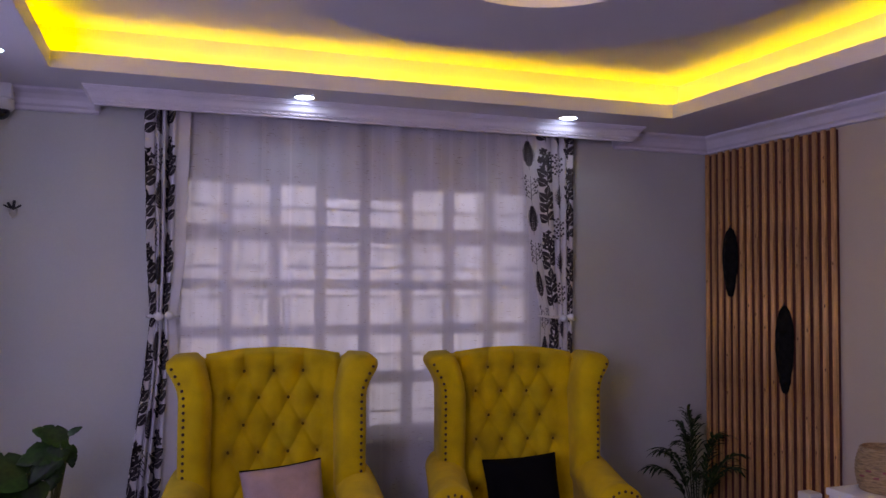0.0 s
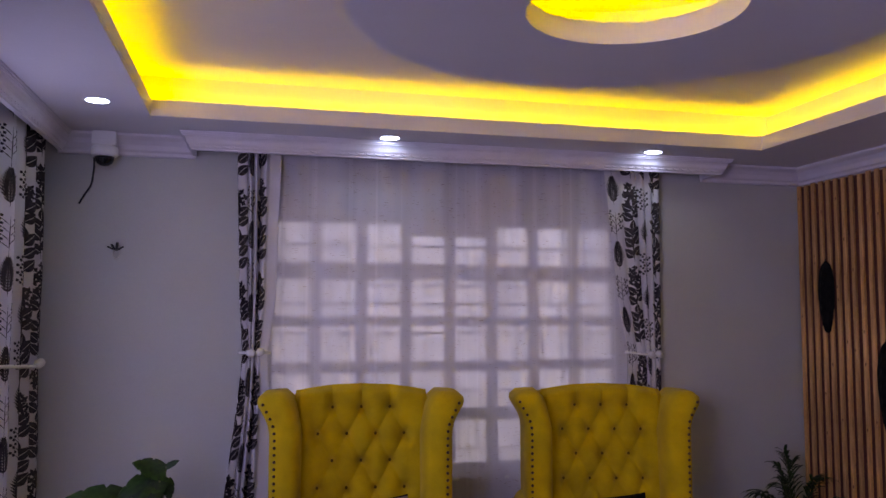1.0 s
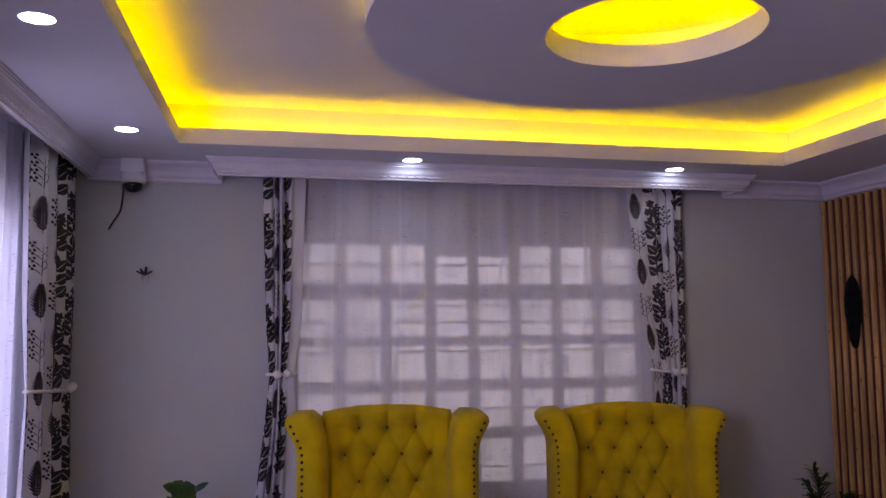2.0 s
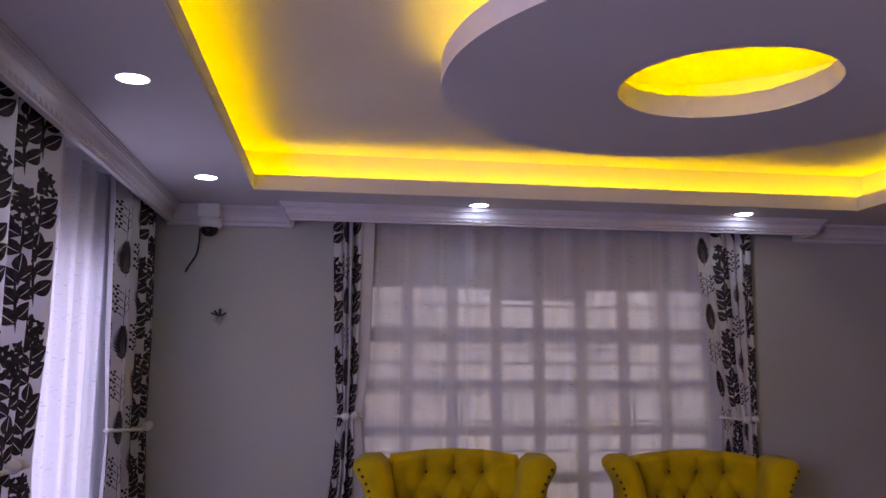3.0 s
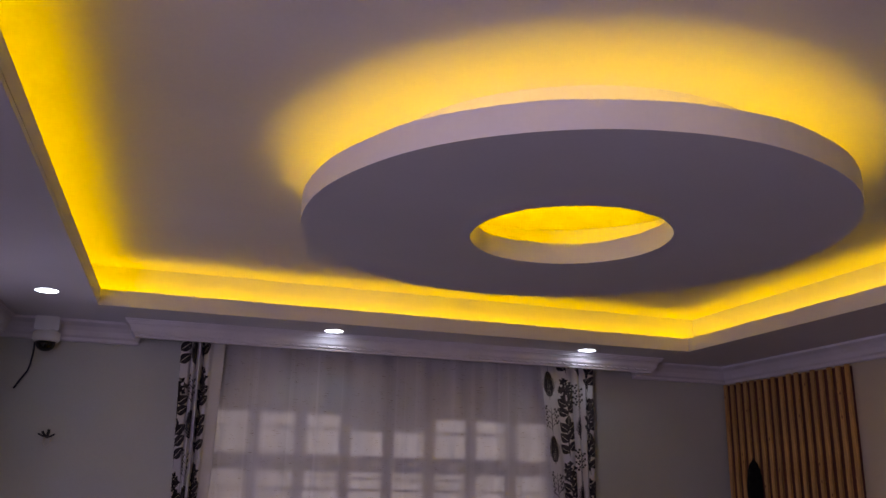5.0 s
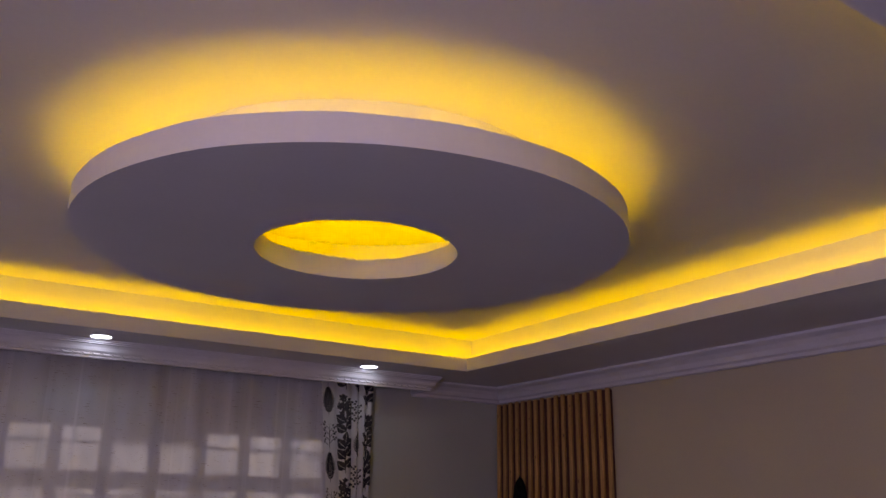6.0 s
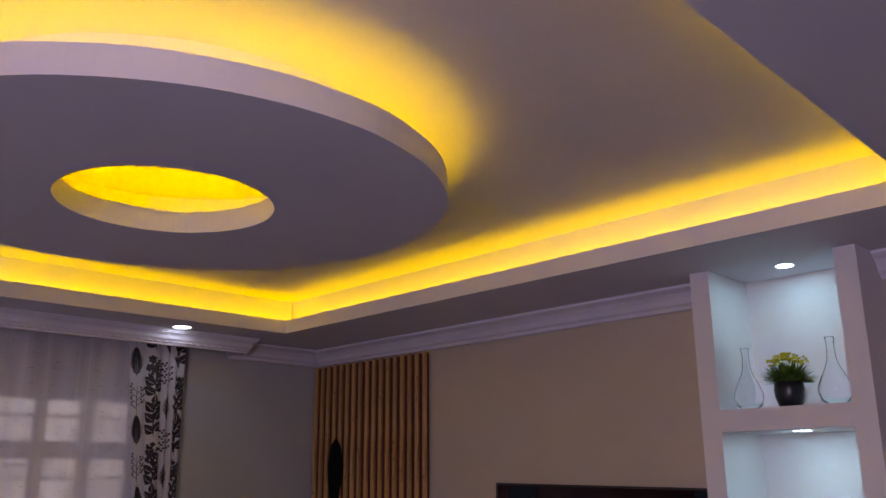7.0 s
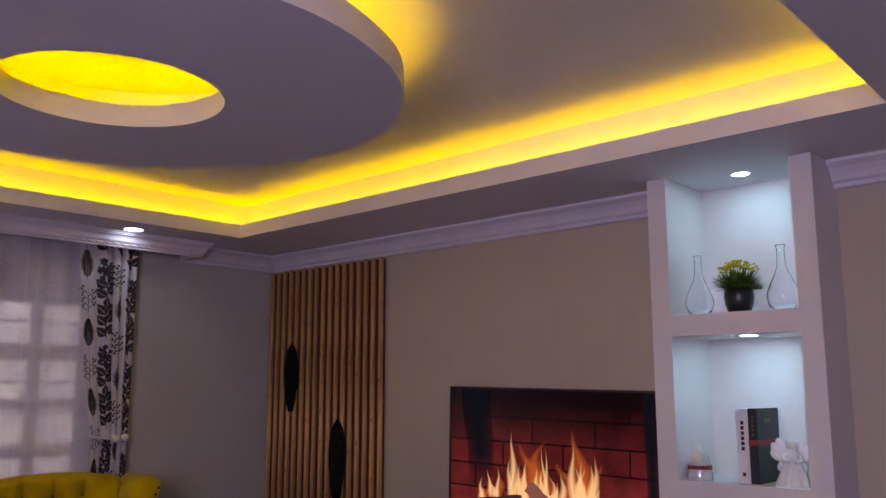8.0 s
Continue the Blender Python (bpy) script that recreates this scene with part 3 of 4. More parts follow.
# ---- neighbouring wall: courses of dressed stone ----
stone_wall = thing("stone_wall", "pinkish dressed stone wall of the neighbouring house", "wall", (0, 6.4, 0), kind="structure")
rnd = random.Random(8)
mesh_stones = []
for w in (0.62, 0.74, 0.88):
    me = mesh_of("stone", boxes((0, w - 0.006, -0.035, 0.0, 0, 0.208), bevel=0.006), M_STONE)
    mesh_stones.append((w, me))
for row in range(13):
    x, z = -2.6 - rnd.uniform(0, 0.3), 0.30 + row * 0.22
    while x < 4.9:
        w, me = rnd.choice(mesh_stones)
        shared("stone", me, stone_wall, pose(x, rnd.uniform(-0.006, 0.002), z))
        x += w

# ---- more materials ----
M_VELVET = surface("mustard_velvet", (0.56, 0.375, 0.012), 0.85, vary=0.10, scale=9, fine=380, bump=0.25, sheen=0.06, spec=0.2)
# same mustard velvet, darkened for the shade in the button dimples
M_BUTTONSHADE = surface("shaded_button_velvet", (0.17, 0.10, 0.010), 0.85, vary=0.10, scale=9, fine=380, bump=0.2, spec=0.2)
M_NAIL = surface("bronze_nail", (0.10, 0.055, 0.035), 0.35, metal=0.8, vary=0.1, bump=0.0)
M_LEG = surface("dark_leg_wood", (0.06, 0.03, 0.02), 0.4, vary=0.15, scale=12, stretch=(6, 6, 1), bump=0.1)
M_PINK = surface("mauve_cushion", (0.42, 0.27, 0.25), 0.9, vary=0.08, scale=14, fine=300, bump=0.25, sheen=0.08)
M_BLACK = surface("black_cushion", (0.0035, 0.003, 0.004), 0.95, spec=0.08, vary=0.1, scale=14, fine=300, bump=0.25)
M_SLAT = surface("pine_slat", (0.66, 0.33, 0.115), 0.5, vary=0.22, scale=6, fine=60, stretch=(9, 9, 0.7), bump=0.15, second=(0.82, 0.46, 0.19), per_object=0.14)
M_KNOT = surface("pine_knot", (0.24, 0.10, 0.04), 0.55, vary=0.2, scale=60, bump=0.1)
M_BACKING = surface("dark_red_backing", (0.11, 0.026, 0.015), 0.6, vary=0.15, scale=6, fine=80, bump=0.1)
M_MASK = surface("black_carved_wood", (0.007, 0.0065, 0.006), 0.85, spec=0.15, vary=0.3, scale=30, fine=160, bump=0.4)
M_NICHE = surface("niche_paint", (0.74, 0.70, 0.69), 0.6, vary=0.02, scale=3, fine=120, bump=0.08)
M_TVCASE = surface("black_plastic", (0.015, 0.013, 0.015), 0.35, vary=0.1, bump=0.0)
M_CONSOLE = surface("white_lacquer", (0.80, 0.78, 0.79), 0.3, vary=0.02, bump=0.0)
M_BASKET = surface("woven_straw", (0.40, 0.27, 0.14), 0.8, vary=0.22, scale=35, fine=200, stretch=(1, 1, 6), bump=0.5)
M_BASKETRED = surface("dyed_straw", (0.36, 0.10, 0.10), 0.8, vary=0.2, scale=35, fine=200, bump=0.5)
M_LEAF = surface("monstera_leaf", (0.004, 0.018, 0.004), 0.40, spec=0.22, vary=0.25, scale=8, fine=60, bump=0.1, second=(0.018, 0.068, 0.008), per_object=0.40)
M_PALM = surface("palm_leaf", (0.012, 0.030, 0.008), 0.5, spec=0.2, vary=0.3, scale=20, fine=90, bump=0.1, second=(0.030, 0.062, 0.014))
M_STEM = surface("plant_stem", (0.07, 0.085, 0.03), 0.6, vary=0.2, scale=20, bump=0.1)
M_POT = surface("grey_pot", (0.30, 0.28, 0.27), 0.7, vary=0.1, scale=12, bump=0.2)
M_BLACKPOT = surface("black_glazed_pot", (0.012, 0.012, 0.014), 0.3, vary=0.1, bump=0.0)
M_GRASS = surface("artificial_grass", (0.05, 0.14, 0.02), 0.5, vary=0.3, scale=40, bump=0.0, second=(0.13, 0.26, 0.03))
M_FLOWER = surface("yellow_flower", (0.62, 0.50, 0.03), 0.6, vary=0.2, scale=60, bump=0.0)
M_VASE = glass("vase_glass", (0.95, 0.985, 0.99), 0.0, 1.45)
M_BOOKW = surface("white_book", (0.78, 0.78, 0.80), 0.5, vary=0.02, bump=0.0)
M_BOOKB = surface("black_book", (0.012, 0.016, 0.022), 0.45, vary=0.05, bump=0.0)
M_RED = surface("red_band", (0.40, 0.03, 0.025), 0.5, vary=0.05, bump=0.0)
M_GOLD = surface("gold_lettering", (0.16, 0.12, 0.05), 0.4, metal=0.6, vary=0.05, bump=0.0)
M_INK = surface("black_lettering", (0.02, 0.02, 0.02), 0.5, vary=0.05, bump=0.0)
M_PORCELAIN = surface("white_porcelain", (0.82, 0.81, 0.79), 0.15, vary=0.03, scale=20, bump=0.0)
M_PEARL = surface("pearl_glaze", (0.70, 0.70, 0.72), 0.16, metal=0.35, vary=0.12, scale=22, bump=0.0)
M_DOME = surface("smoked_dome", (0.01, 0.01, 0.012), 0.06, vary=0.0, bump=0.0)
M_WIRE = surface("black_wire", (0.02, 0.02, 0.025), 0.5, vary=0.1, bump=0.0)
M_PALEWIRE = surface("pale_wire", (0.55, 0.53, 0.50), 0.5, vary=0.1, bump=0.0)


# ---- wing chairs ----
def smooth01(t):
    t = min(1, max(0, t))
    return t * t * (3 - 2 * t)


def rounded(cx, cy, hx, hy, power=4, n=20):
    """A rounded rectangle in plan."""
    out = []
    for k in range(n):
        a = 2 * math.pi * k / n
        c, s = math.cos(a), math.sin(a)
        out.append((cx + hx * math.copysign(abs(c) ** (2 / power), c), cy + hy * math.copysign(abs(s) ** (2 / power), s)))
    return out


DX, DZ, ZB = 0.0575, 0.104, 1.158     # button lattice and its top row


def back_top(x):
    return 1.252 - 0.026 * (abs(x) / 0.26) ** 2.2


def tuft(x, z):
    """How far the padded back stands out."""
    a, b = (x / DX + (z - ZB) / DZ) / 2, (x / DX - (z - ZB) / DZ) / 2
    # soft pads with narrow creases that run only between buttons
    pad = abs(math.sin(math.pi * a) * math.sin(math.pi * b)) ** 0.38
    plain = smooth01((abs(x) - 3 * DX) / 0.03)
    puff = 0.018 * (pad * (1 - plain) + 0.85 * plain)
    if z > ZB:
        t = smooth01((z - ZB) / 0.03)
        inside = abs(x) < 2 * DX + 0.03
        p1 = -0.006 + 0.027 * (abs(math.sin(math.pi * x / DX / 2)) ** 0.42 if inside else 1)
        puff = puff * (1 - t) + p1 * t
    i = round(x / DX)
    for di in (-1, 0, 1):
        for dj in (-1, 0, 1):
            j = round((ZB - z) / DZ) + dj
            ii = i + di
            if j >= 0 and (ii + j) % 2 == 0 and abs(ii) <= 3:
                d2 = (x - ii * DX) ** 2 + (z - (ZB - j * DZ)) ** 2
                puff -= 0.022 * math.exp(-d2 / 0.012 ** 2) + 0.020 * math.exp(-d2 / 0.030 ** 2)
    edge = min(1, (0.262 - abs(x)) / 0.03) if abs(x) < 0.262 else 0
    return puff * smooth01(edge * 1.3)


def wing_chair(label, at, turn=0):
    c = thing("wing_chair", label, "armchair", group="wing chairs by the window")
    # tufted front of the back
    bm = bmesh.new()
    nx, nz = 140, 140
    rows = []
    for j in range(nz + 1):
        row = []
        for i in range(nx + 1):
            x = -0.262 + 0.524 * i / nx
            top = back_top(x)
            z = 0.44 + (top - 0.44) * j / nz
            roll = smooth01((z - (top - 0.035)) / 0.035)
            y = 0.095 + 0.10 * (z - 0.44) / 0.8 - tuft(x, z) - 0.016 + 0.045 * roll ** 2
            row.append(bm.verts.new((x, y, z)))
        rows.append(row)
    for a, b in zip(rows, rows[1:]):
        for i in range(nx):
            bm.faces.new((a[i], a[i + 1], b[i + 1], b[i]))
    part("tufted_back", bm, M_VELVET, c, "deep-buttoned mustard back", smooth=True)
    # outer shell of the back
    bm = bmesh.new()
    rings = []
    for k in range(13):
        t = k / 12
        z = 0.28 + (1.0) * t
        hx = 0.285 - 0.02 * smooth01((z - 1.15) / 0.1)
        yc = 0.225 + 0.10 * (z - 0.44) / 0.8
        ring_pts = []
        for px, py in rounded(0, yc, hx, 0.062, 5, 28):
            ring_pts.append((px, py, min(z, back_top(min(0.26, abs(px))) - 0.020)))
        rings.append(ring_pts)
    loft(bm, rings)
    part("back_shell", bm, M_VELVET, c, smooth=True)
    # wings, flaring at the top
    nail_at = []
    for side in (-1, 1):
        bm = bmesh.new()
        rings = []
        for k in range(33):
            t = k / 32
            z = 0.70 + 0.522 * t
            fl = smooth01((z - 1.05) / 0.17)
            xi = 0.232 + 0.026 * fl
            xo = 0.355 + 0.062 * fl ** 1.6
            yf = -0.015 + 0.03 * fl
            yb = 0.30 + 0.02 * t
            shrink = 1.0
            if z > 1.165:
                shrink = math.sqrt(max(0.02, 1 - ((z - 1.165) / 0.058) ** 2))
            cx, cy = (xi + xo) / 2, (yf + yb) / 2
            hx, hy = (xo - xi) / 2 * (0.45 + 0.55 * shrink), (yb - yf) / 2 * (0.75 + 0.25 * shrink)
            rings.append([(side * px, py, z + 0.012 * (1 - shrink) * (1 - (px - xi) / (xo - xi))) for px, py in rounded(cx, cy, hx, hy, 3.6, 28)])
        loft(bm, rings)
        if side < 0:
            bmesh.ops.reverse_faces(bm, faces=bm.faces)
        part("wing", bm, M_VELVET, c, smooth=True)
        for k in range(16):
            z = 0.795 + 0.0262 * k
            fl = smooth01((z - 1.05) / 0.17)
            nail_at.append((side * (0.327 + 0.055 * fl ** 1.6), -0.0135 + 0.03 * fl, z))
        # seam welt between wing and back
        bm = bmesh.new()
        tube(bm, [(side * (0.252 + 0.012 * smooth01((z - 1.0) / 0.2)), 0.075 + 0.10 * (z - 0.44) / 0.8 - 0.01, z) for z in [0.60 + 0.6 * k / 12 for k in range(13)]], 0.006, 6)
        part("welt", bm, M_VELVET, c, smooth=True)
        # rolled arm
        bm = bmesh.new()
        rings = []
        for k in range(16):
            t = k / 15
            y = 0.20 - 0.575 * t
            zt = 0.805 - 0.050 * smooth01(t * 1.1)
            r = 0.082 + 0.006 * t
            end = 1.0 if t < 0.94 else math.sqrt(max(0.25, 1 - ((t - 0.94) / 0.065) ** 2))
            cxa = side * (0.312 + 0.018 * t)
            pts = []
            for a in range(20):
                ang = -0.62 * math.pi + 2.24 * math.pi / 2 * 1.0 * a / 19 * 2 * 0.56
                ang = math.pi * (1.18 - 1.36 * a / 19)
                pts.append((cxa + end * r * math.cos(ang), y, zt - r + end * r * math.sin(ang)))
            pts.append((cxa + end * 0.062, y, 0.30))
            pts.append((cxa - end * 0.062, y, 0.30))
            rings.append(pts)
        loft(bm, rings)
        part("arm", bm, M_VELVET, c, smooth=True)
        for a in range(11):
            ang = math.pi * (1.12 - 1.24 * a / 10)
            nail_at.append((side * 0.330 + 0.066 * math.cos(ang), -0.374, 0.671 + 0.066 * math.sin(ang)))
    bm = bmesh.new()
    bmesh.ops.create_uvsphere(bm, u_segments=8, v_segments=5, radius=0.0062, matrix=Matrix.Diagonal((1, 0.7, 1, 1)))
    nail = mesh_of("nail", bm, M_NAIL, True)
    for p in nail_at:
        shared("nail", nail, c, pose(*p))
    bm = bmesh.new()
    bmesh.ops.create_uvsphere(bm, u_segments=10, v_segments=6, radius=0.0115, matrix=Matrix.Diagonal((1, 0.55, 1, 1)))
    button = mesh_of("button", bm, M_BUTTONSHADE, True)
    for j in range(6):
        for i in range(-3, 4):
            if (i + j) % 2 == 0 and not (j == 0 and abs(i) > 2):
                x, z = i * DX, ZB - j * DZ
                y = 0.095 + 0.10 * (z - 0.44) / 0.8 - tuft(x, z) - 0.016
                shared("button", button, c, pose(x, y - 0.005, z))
    # seat, apron, legs
    bm = bmesh.new()
    loft(bm, [[(px, py, z) for px, py in rounded(0, -0.085, 0.245 * s, 0.270 * s, 5, 28)] for z, s in ((0.36, 0.97), (0.38, 1.0), (0.47, 1.0), (0.495, 0.97), (0.505, 0.85))])
    part("seat_cushion", bm, M_VELVET, c, smooth=True)
    part("seat_frame", boxes((-0.38, 0.38, -0.335, 0.32, 0.16, 0.345), bevel=0.012), M_VELVET, c)
    leg = bmesh.new()
    lathe(leg, ((0.017, 0), (0.022, 0.02), (0.026, 0.10), (0.032, 0.16)), 12)
    leg_mesh = mesh_of("leg", leg, M_LEG, True)
    for x in (-0.33, 0.33):
        for y in (-0.29, 0.28):
            shared("leg", leg_mesh, c, pose(x, y, 0))
    c.matrix_basis = pose(*at, 0, 0, turn)
    return c


CH_Y = 3.245
chair_a = wing_chair("mustard velvet wing chair with deep-buttoned back and bronze nailheads", (0.512, CH_Y, 0), -8)
chair_b = copy_thing(chair_a, pose(1.545, CH_Y + 0.02, 0, 0, 0, -14) @ Matrix.Scale(0.985, 4))


def cushion(label, material, piping, at, rx, ry, rz, size=0.40):
    c = thing("cushion", label, "cushion", group="throw cushions")
    bm = bmesh.new()
    n = 20
    for face in (-1, 1):
        rows = []
        for j in range(n + 1):
            row = []
            for i in range(n + 1):
                u, v = 2 * i / n - 1, 2 * j / n - 1
                th = 0.060 * ((1 - abs(u) ** 2.4) * (1 - abs(v) ** 2.4)) ** 0.5
                pinch = 1 - 0.05 * (1 - abs(u) ** 2) * abs(v) ** 3 - 0.05 * (1 - abs(v) ** 2) * abs(u) ** 3
                wr = (0.005 * math.sin(7 * u + 5 * v) + 0.004 * math.sin(15 * u * v + 3 * u + 9 * v)) * (1 - u * u) * (1 - v * v)
                row.append(bm.verts.new((u * size / 2 * pinch, face * (th + wr), v * size / 2 * pinch)))
            rows.append(row)
        for a, b in zip(rows, rows[1:]):
            for i in range(n):
                f = (a[i], a[i + 1], b[i + 1], b[i])
                bm.faces.new(f if face < 0 else f[::-1])
    bmesh.ops.remove_doubles(bm, verts=bm.verts, dist=0.0008)
    part("cover", bm, material, c, smooth=True)
    bm = bmesh.new()
    h = size / 2
    pts = []
    for k in range(21):
        u, v = h * (2 * k / 20 - 1), h
        pinch = 1 - 0.05 * (1 - (abs(u) / h) ** 2) * (abs(v) / h) ** 3 - 0.05 * (1 - (abs(v) / h) ** 2) * (abs(u) / h) ** 3
        pts.append((u * pinch, 0, v * pinch))
    tube(bm, pts, 0.0038, 6)
    part("piping", bm, piping, c, "black piped edge" if material is M_PINK else "", smooth=True)
    c.matrix_basis = pose(*at, rx, ry, rz)
    return c


cushion("mauve velvet cushion with a black piped edge", M_PINK, M_BLACK, (0.545, CH_Y - 0.075, 0.690), -16, -7, -6, 0.300)
cushion("black velvet cushion leaning in the chair", M_BLACK, M_BLACK, (1.500, CH_Y - 0.095, 0.660), -18, -5, -14, 0.305)

# ---- slatted timber panel and carved hangings on the east wall ----
EAST = lambda y, x=EX, z=0.0: pose(x, y, z, 0, 0, -90)      # local x runs along the wall, -y faces the room
panel = thing("slat_panel", "tall panel of natural pine slats on a dark red backing", "wall panel")
panel.matrix_basis = EAST(NY - 0.004, EX - 0.006)
part("backing_board", boxes((0.0, 0.915, -0.016, 0.0058, 0, 2.205)), M_BACKING, panel, "dark red backing board")
rnd = random.Random(12)
N_SLAT = 17
step = 0.944 / N_SLAT
for k in range(N_SLAT):
    w = 0.026 + rnd.uniform(-0.0015, 0.0015)
    x = step * k + 0.0120 + rnd.uniform(-0.0015, 0.0015)
    top = 2.211 + rnd.uniform(-0.006, 0.003)
    bm = boxes((0, w, -0.012, 0, 0, top), bevel=0.0020)
    slat = part("slat", bm, M_SLAT, panel)
    slat.matrix_basis = pose(x, -0.016, 0, 0, 0, 0)
    for _ in range(rnd.randint(2, 4)):
        bm = bmesh.new()
        lathe(bm, ((0.0055, 0), (0.0055, 0.0006)), 10)
        kn = part("knot", bm, M_KNOT, slat)
        kn.matrix_basis = pose(w * rnd.uniform(0.3, 0.7), -0.0120, rnd.uniform(0.4, 2.15), 90, 0, 0) @ Matrix.Diagonal((0.7, 1.5, 1, 1))


def carved_hanging(y, z0, z1, half, label):
    c = thing("carved_hanging", label, "wall ornament", group="carved hangings")
    bm = bmesh.new()
    rings = []
    n = 40
    for k in range(n + 1):
        t = k / n
        w = half * float(np.interp(t, (0, 0.04, 0.12, 0.3, 0.5, 0.68, 0.85, 0.95, 1), (0.20, 0.40, 0.55, 0.80, 0.97, 1.0, 0.82, 0.50, 0.14)))
        chip = math.sin(k * 12.9898 + z0 * 40) * 43.17
        chip -= math.floor(chip)
        jag = 1.0 + (0.16 if t < 0.5 else 0.06) * (chip - 0.5)
        d = 0.010 + 0.022 * math.sin(math.pi * min(1, max(0, t))) ** 0.6
        z = z0 + (z1 - z0) * t
        ridge = 0.004 * math.sin(t * 40)
        rings.append([(-w * jag, 0, z), (-w * 0.8, -d * 0.55, z), (-w * 0.3, -d + ridge, z), (0, -d * 1.15, z), (w * 0.3, -d - ridge, z), (w * 0.8, -d * 0.55, z), (w * jag, 0, z)])
    loft(bm, rings)
    part("carving", bm, M_MASK, c)
    bm = bmesh.new()
    tube(bm, [(0, -0.004, z1 - 0.01), (0, -0.004, z1 + 0.012)], 0.003, 6)
    part("hook", bm, M_WIRE, c)
    c.matrix_basis = EAST(y, EX - 0.0355)
    return c


carved_hanging(3.655, 1.445, 1.802, 0.058, "long black carved wooden ornament hung on slats")
carved_hanging(3.268, 0.995, 1.410, 0.060, "larger black carved wooden ornament hung on slats")


# ---- television with a log fire on its screen ----
def screen_picture(name):
    m = bpy.data.materials.new(name)
    n, l, b = nodes_of(m)
    out = n["Material Output"]
    co = n.new("ShaderNodeTexCoord")
    sep = n.new("ShaderNodeSeparateXYZ")
    l.new(co.outputs["Object"], sep.inputs[0])
    swap = n.new("ShaderNodeCombineXYZ")
    l.new(sep.outputs[0], swap.inputs[0])
    l.new(sep.outputs[2], swap.inputs[1])
    nz = n.new("ShaderNodeTexNoise")
    nz.inputs["Scale"].default_value = 9
    nz.inputs["Detail"].default_value = 6
    l.new(co.outputs["Object"], nz.inputs["Vector"])
    br = n.new("ShaderNodeTexBrick")
    br.inputs["Color1"].default_value = (0.17, 0.021, 0.034, 1)
    br.inputs["Color2"].default_value = (0.11, 0.014, 0.025, 1)
    br.inputs["Mortar"].default_value = (0.018, 0.004, 0.008, 1)
    br.inputs["Scale"].default_value = 1.0
    br.inputs["Mortar Size"].default_value = 0.004
    br.inputs["Brick Width"].default_value = 0.30
    br.inputs["Row Height"].default_value = 0.098
    l.new(swap.outputs[0], br.inputs["Vector"])
    fade = n.new("ShaderNodeMapRange")            # the fire lights the lower bricks
    fade.inputs[1].default_value, fade.inputs[2].default_value = 0.55, 0.12
    fade.inputs[3].default_value, fade.inputs[4].default_value = 0.025, 1.0
    l.new(sep.outputs[2], fade.inputs[0])
    mott = n.new("ShaderNodeMapRange")
    mott.inputs[1].default_value, mott.inputs[2].default_value = 0.3, 0.7
    mott.inputs[3].default_value, mott.inputs[4].default_value = 0.45, 1.25
    l.new(nz.outputs[0], mott.inputs[0])
    mul = n.new("ShaderNodeMath")
    mul.operation = "MULTIPLY"
    l.new(fade.outputs[0], mul.inputs[0])
    l.new(mott.outputs[0], mul.inputs[1])
    v = n.new("ShaderNodeVectorMath")
    v.operation = "SCALE"
    l.new(br.outputs[0], v.inputs[0])
    l.new(mul.outputs[0], v.inputs["Scale"])
    b.inputs["Base Color"].default_value = (0.005, 0.005, 0.006, 1)
    b.inputs["Roughness"].default_value = 0.12
    b.inputs["Specular IOR Level"].default_value = 0.25
    l.new(v.outputs[0], b.inputs["Emission Color"])
    b.inputs["Emission Strength"].default_value = 0.60
    return m


def flame_material(name, colour, strength, soft):
    m = bpy.data.materials.new(name)
    n, l, b = nodes_of(m)
    out = n["Material Output"]
    uv = n.new("ShaderNodeUVMap")
    sep = n.new("ShaderNodeSeparateXYZ")
    l.new(uv.outputs[0], sep.inputs[0])
    a = n.new("ShaderNodeMath")
    a.operation = "POWER"
    a.inputs[1].default_value = soft
    l.new(sep.outputs[0], a.inputs[0])
    f = n.new("ShaderNodeMath")
    f.operation = "MULTIPLY"
    l.new(a.outputs[0], f.inputs[0])
    l.new(sep.outputs[1], f.inputs[1])
    em = n.new("ShaderNodeEmission")
    em.inputs[0].default_value = (*colour, 1)
    em.inputs[1].default_value = strength
    tr = n.new("ShaderNodeBsdfTransparent")
    mx = n.new("ShaderNodeMixShader")
    l.new(f.outputs[0], mx.inputs[0])
    l.new(tr.outputs[0], mx.inputs[1])
    l.new(em.outputs[0], mx.inputs[2])
    l.new(mx.outputs[0], out.inputs[0])
    return m


M_SCREEN = screen_picture("screen_picture")
M_SOOT = flame_material("screen_soot", (0.0016, 0.0030, 0.0075), 1.0, 0.35)
M_ORANGE = flame_material("screen_orange_flame", (0.72, 0.17, 0.07), 0.32, 2.2)
M_YELLOW = flame_material("screen_pale_flame", (0.86, 0.62, 0.46), 0.52, 2.4)
M_LOG = glow("screen_log", (0.036, 0.016, 0.018), 0.5)
M_LOGLIT = glow("screen_lit_log", (0.16, 0.07, 0.065), 0.5)


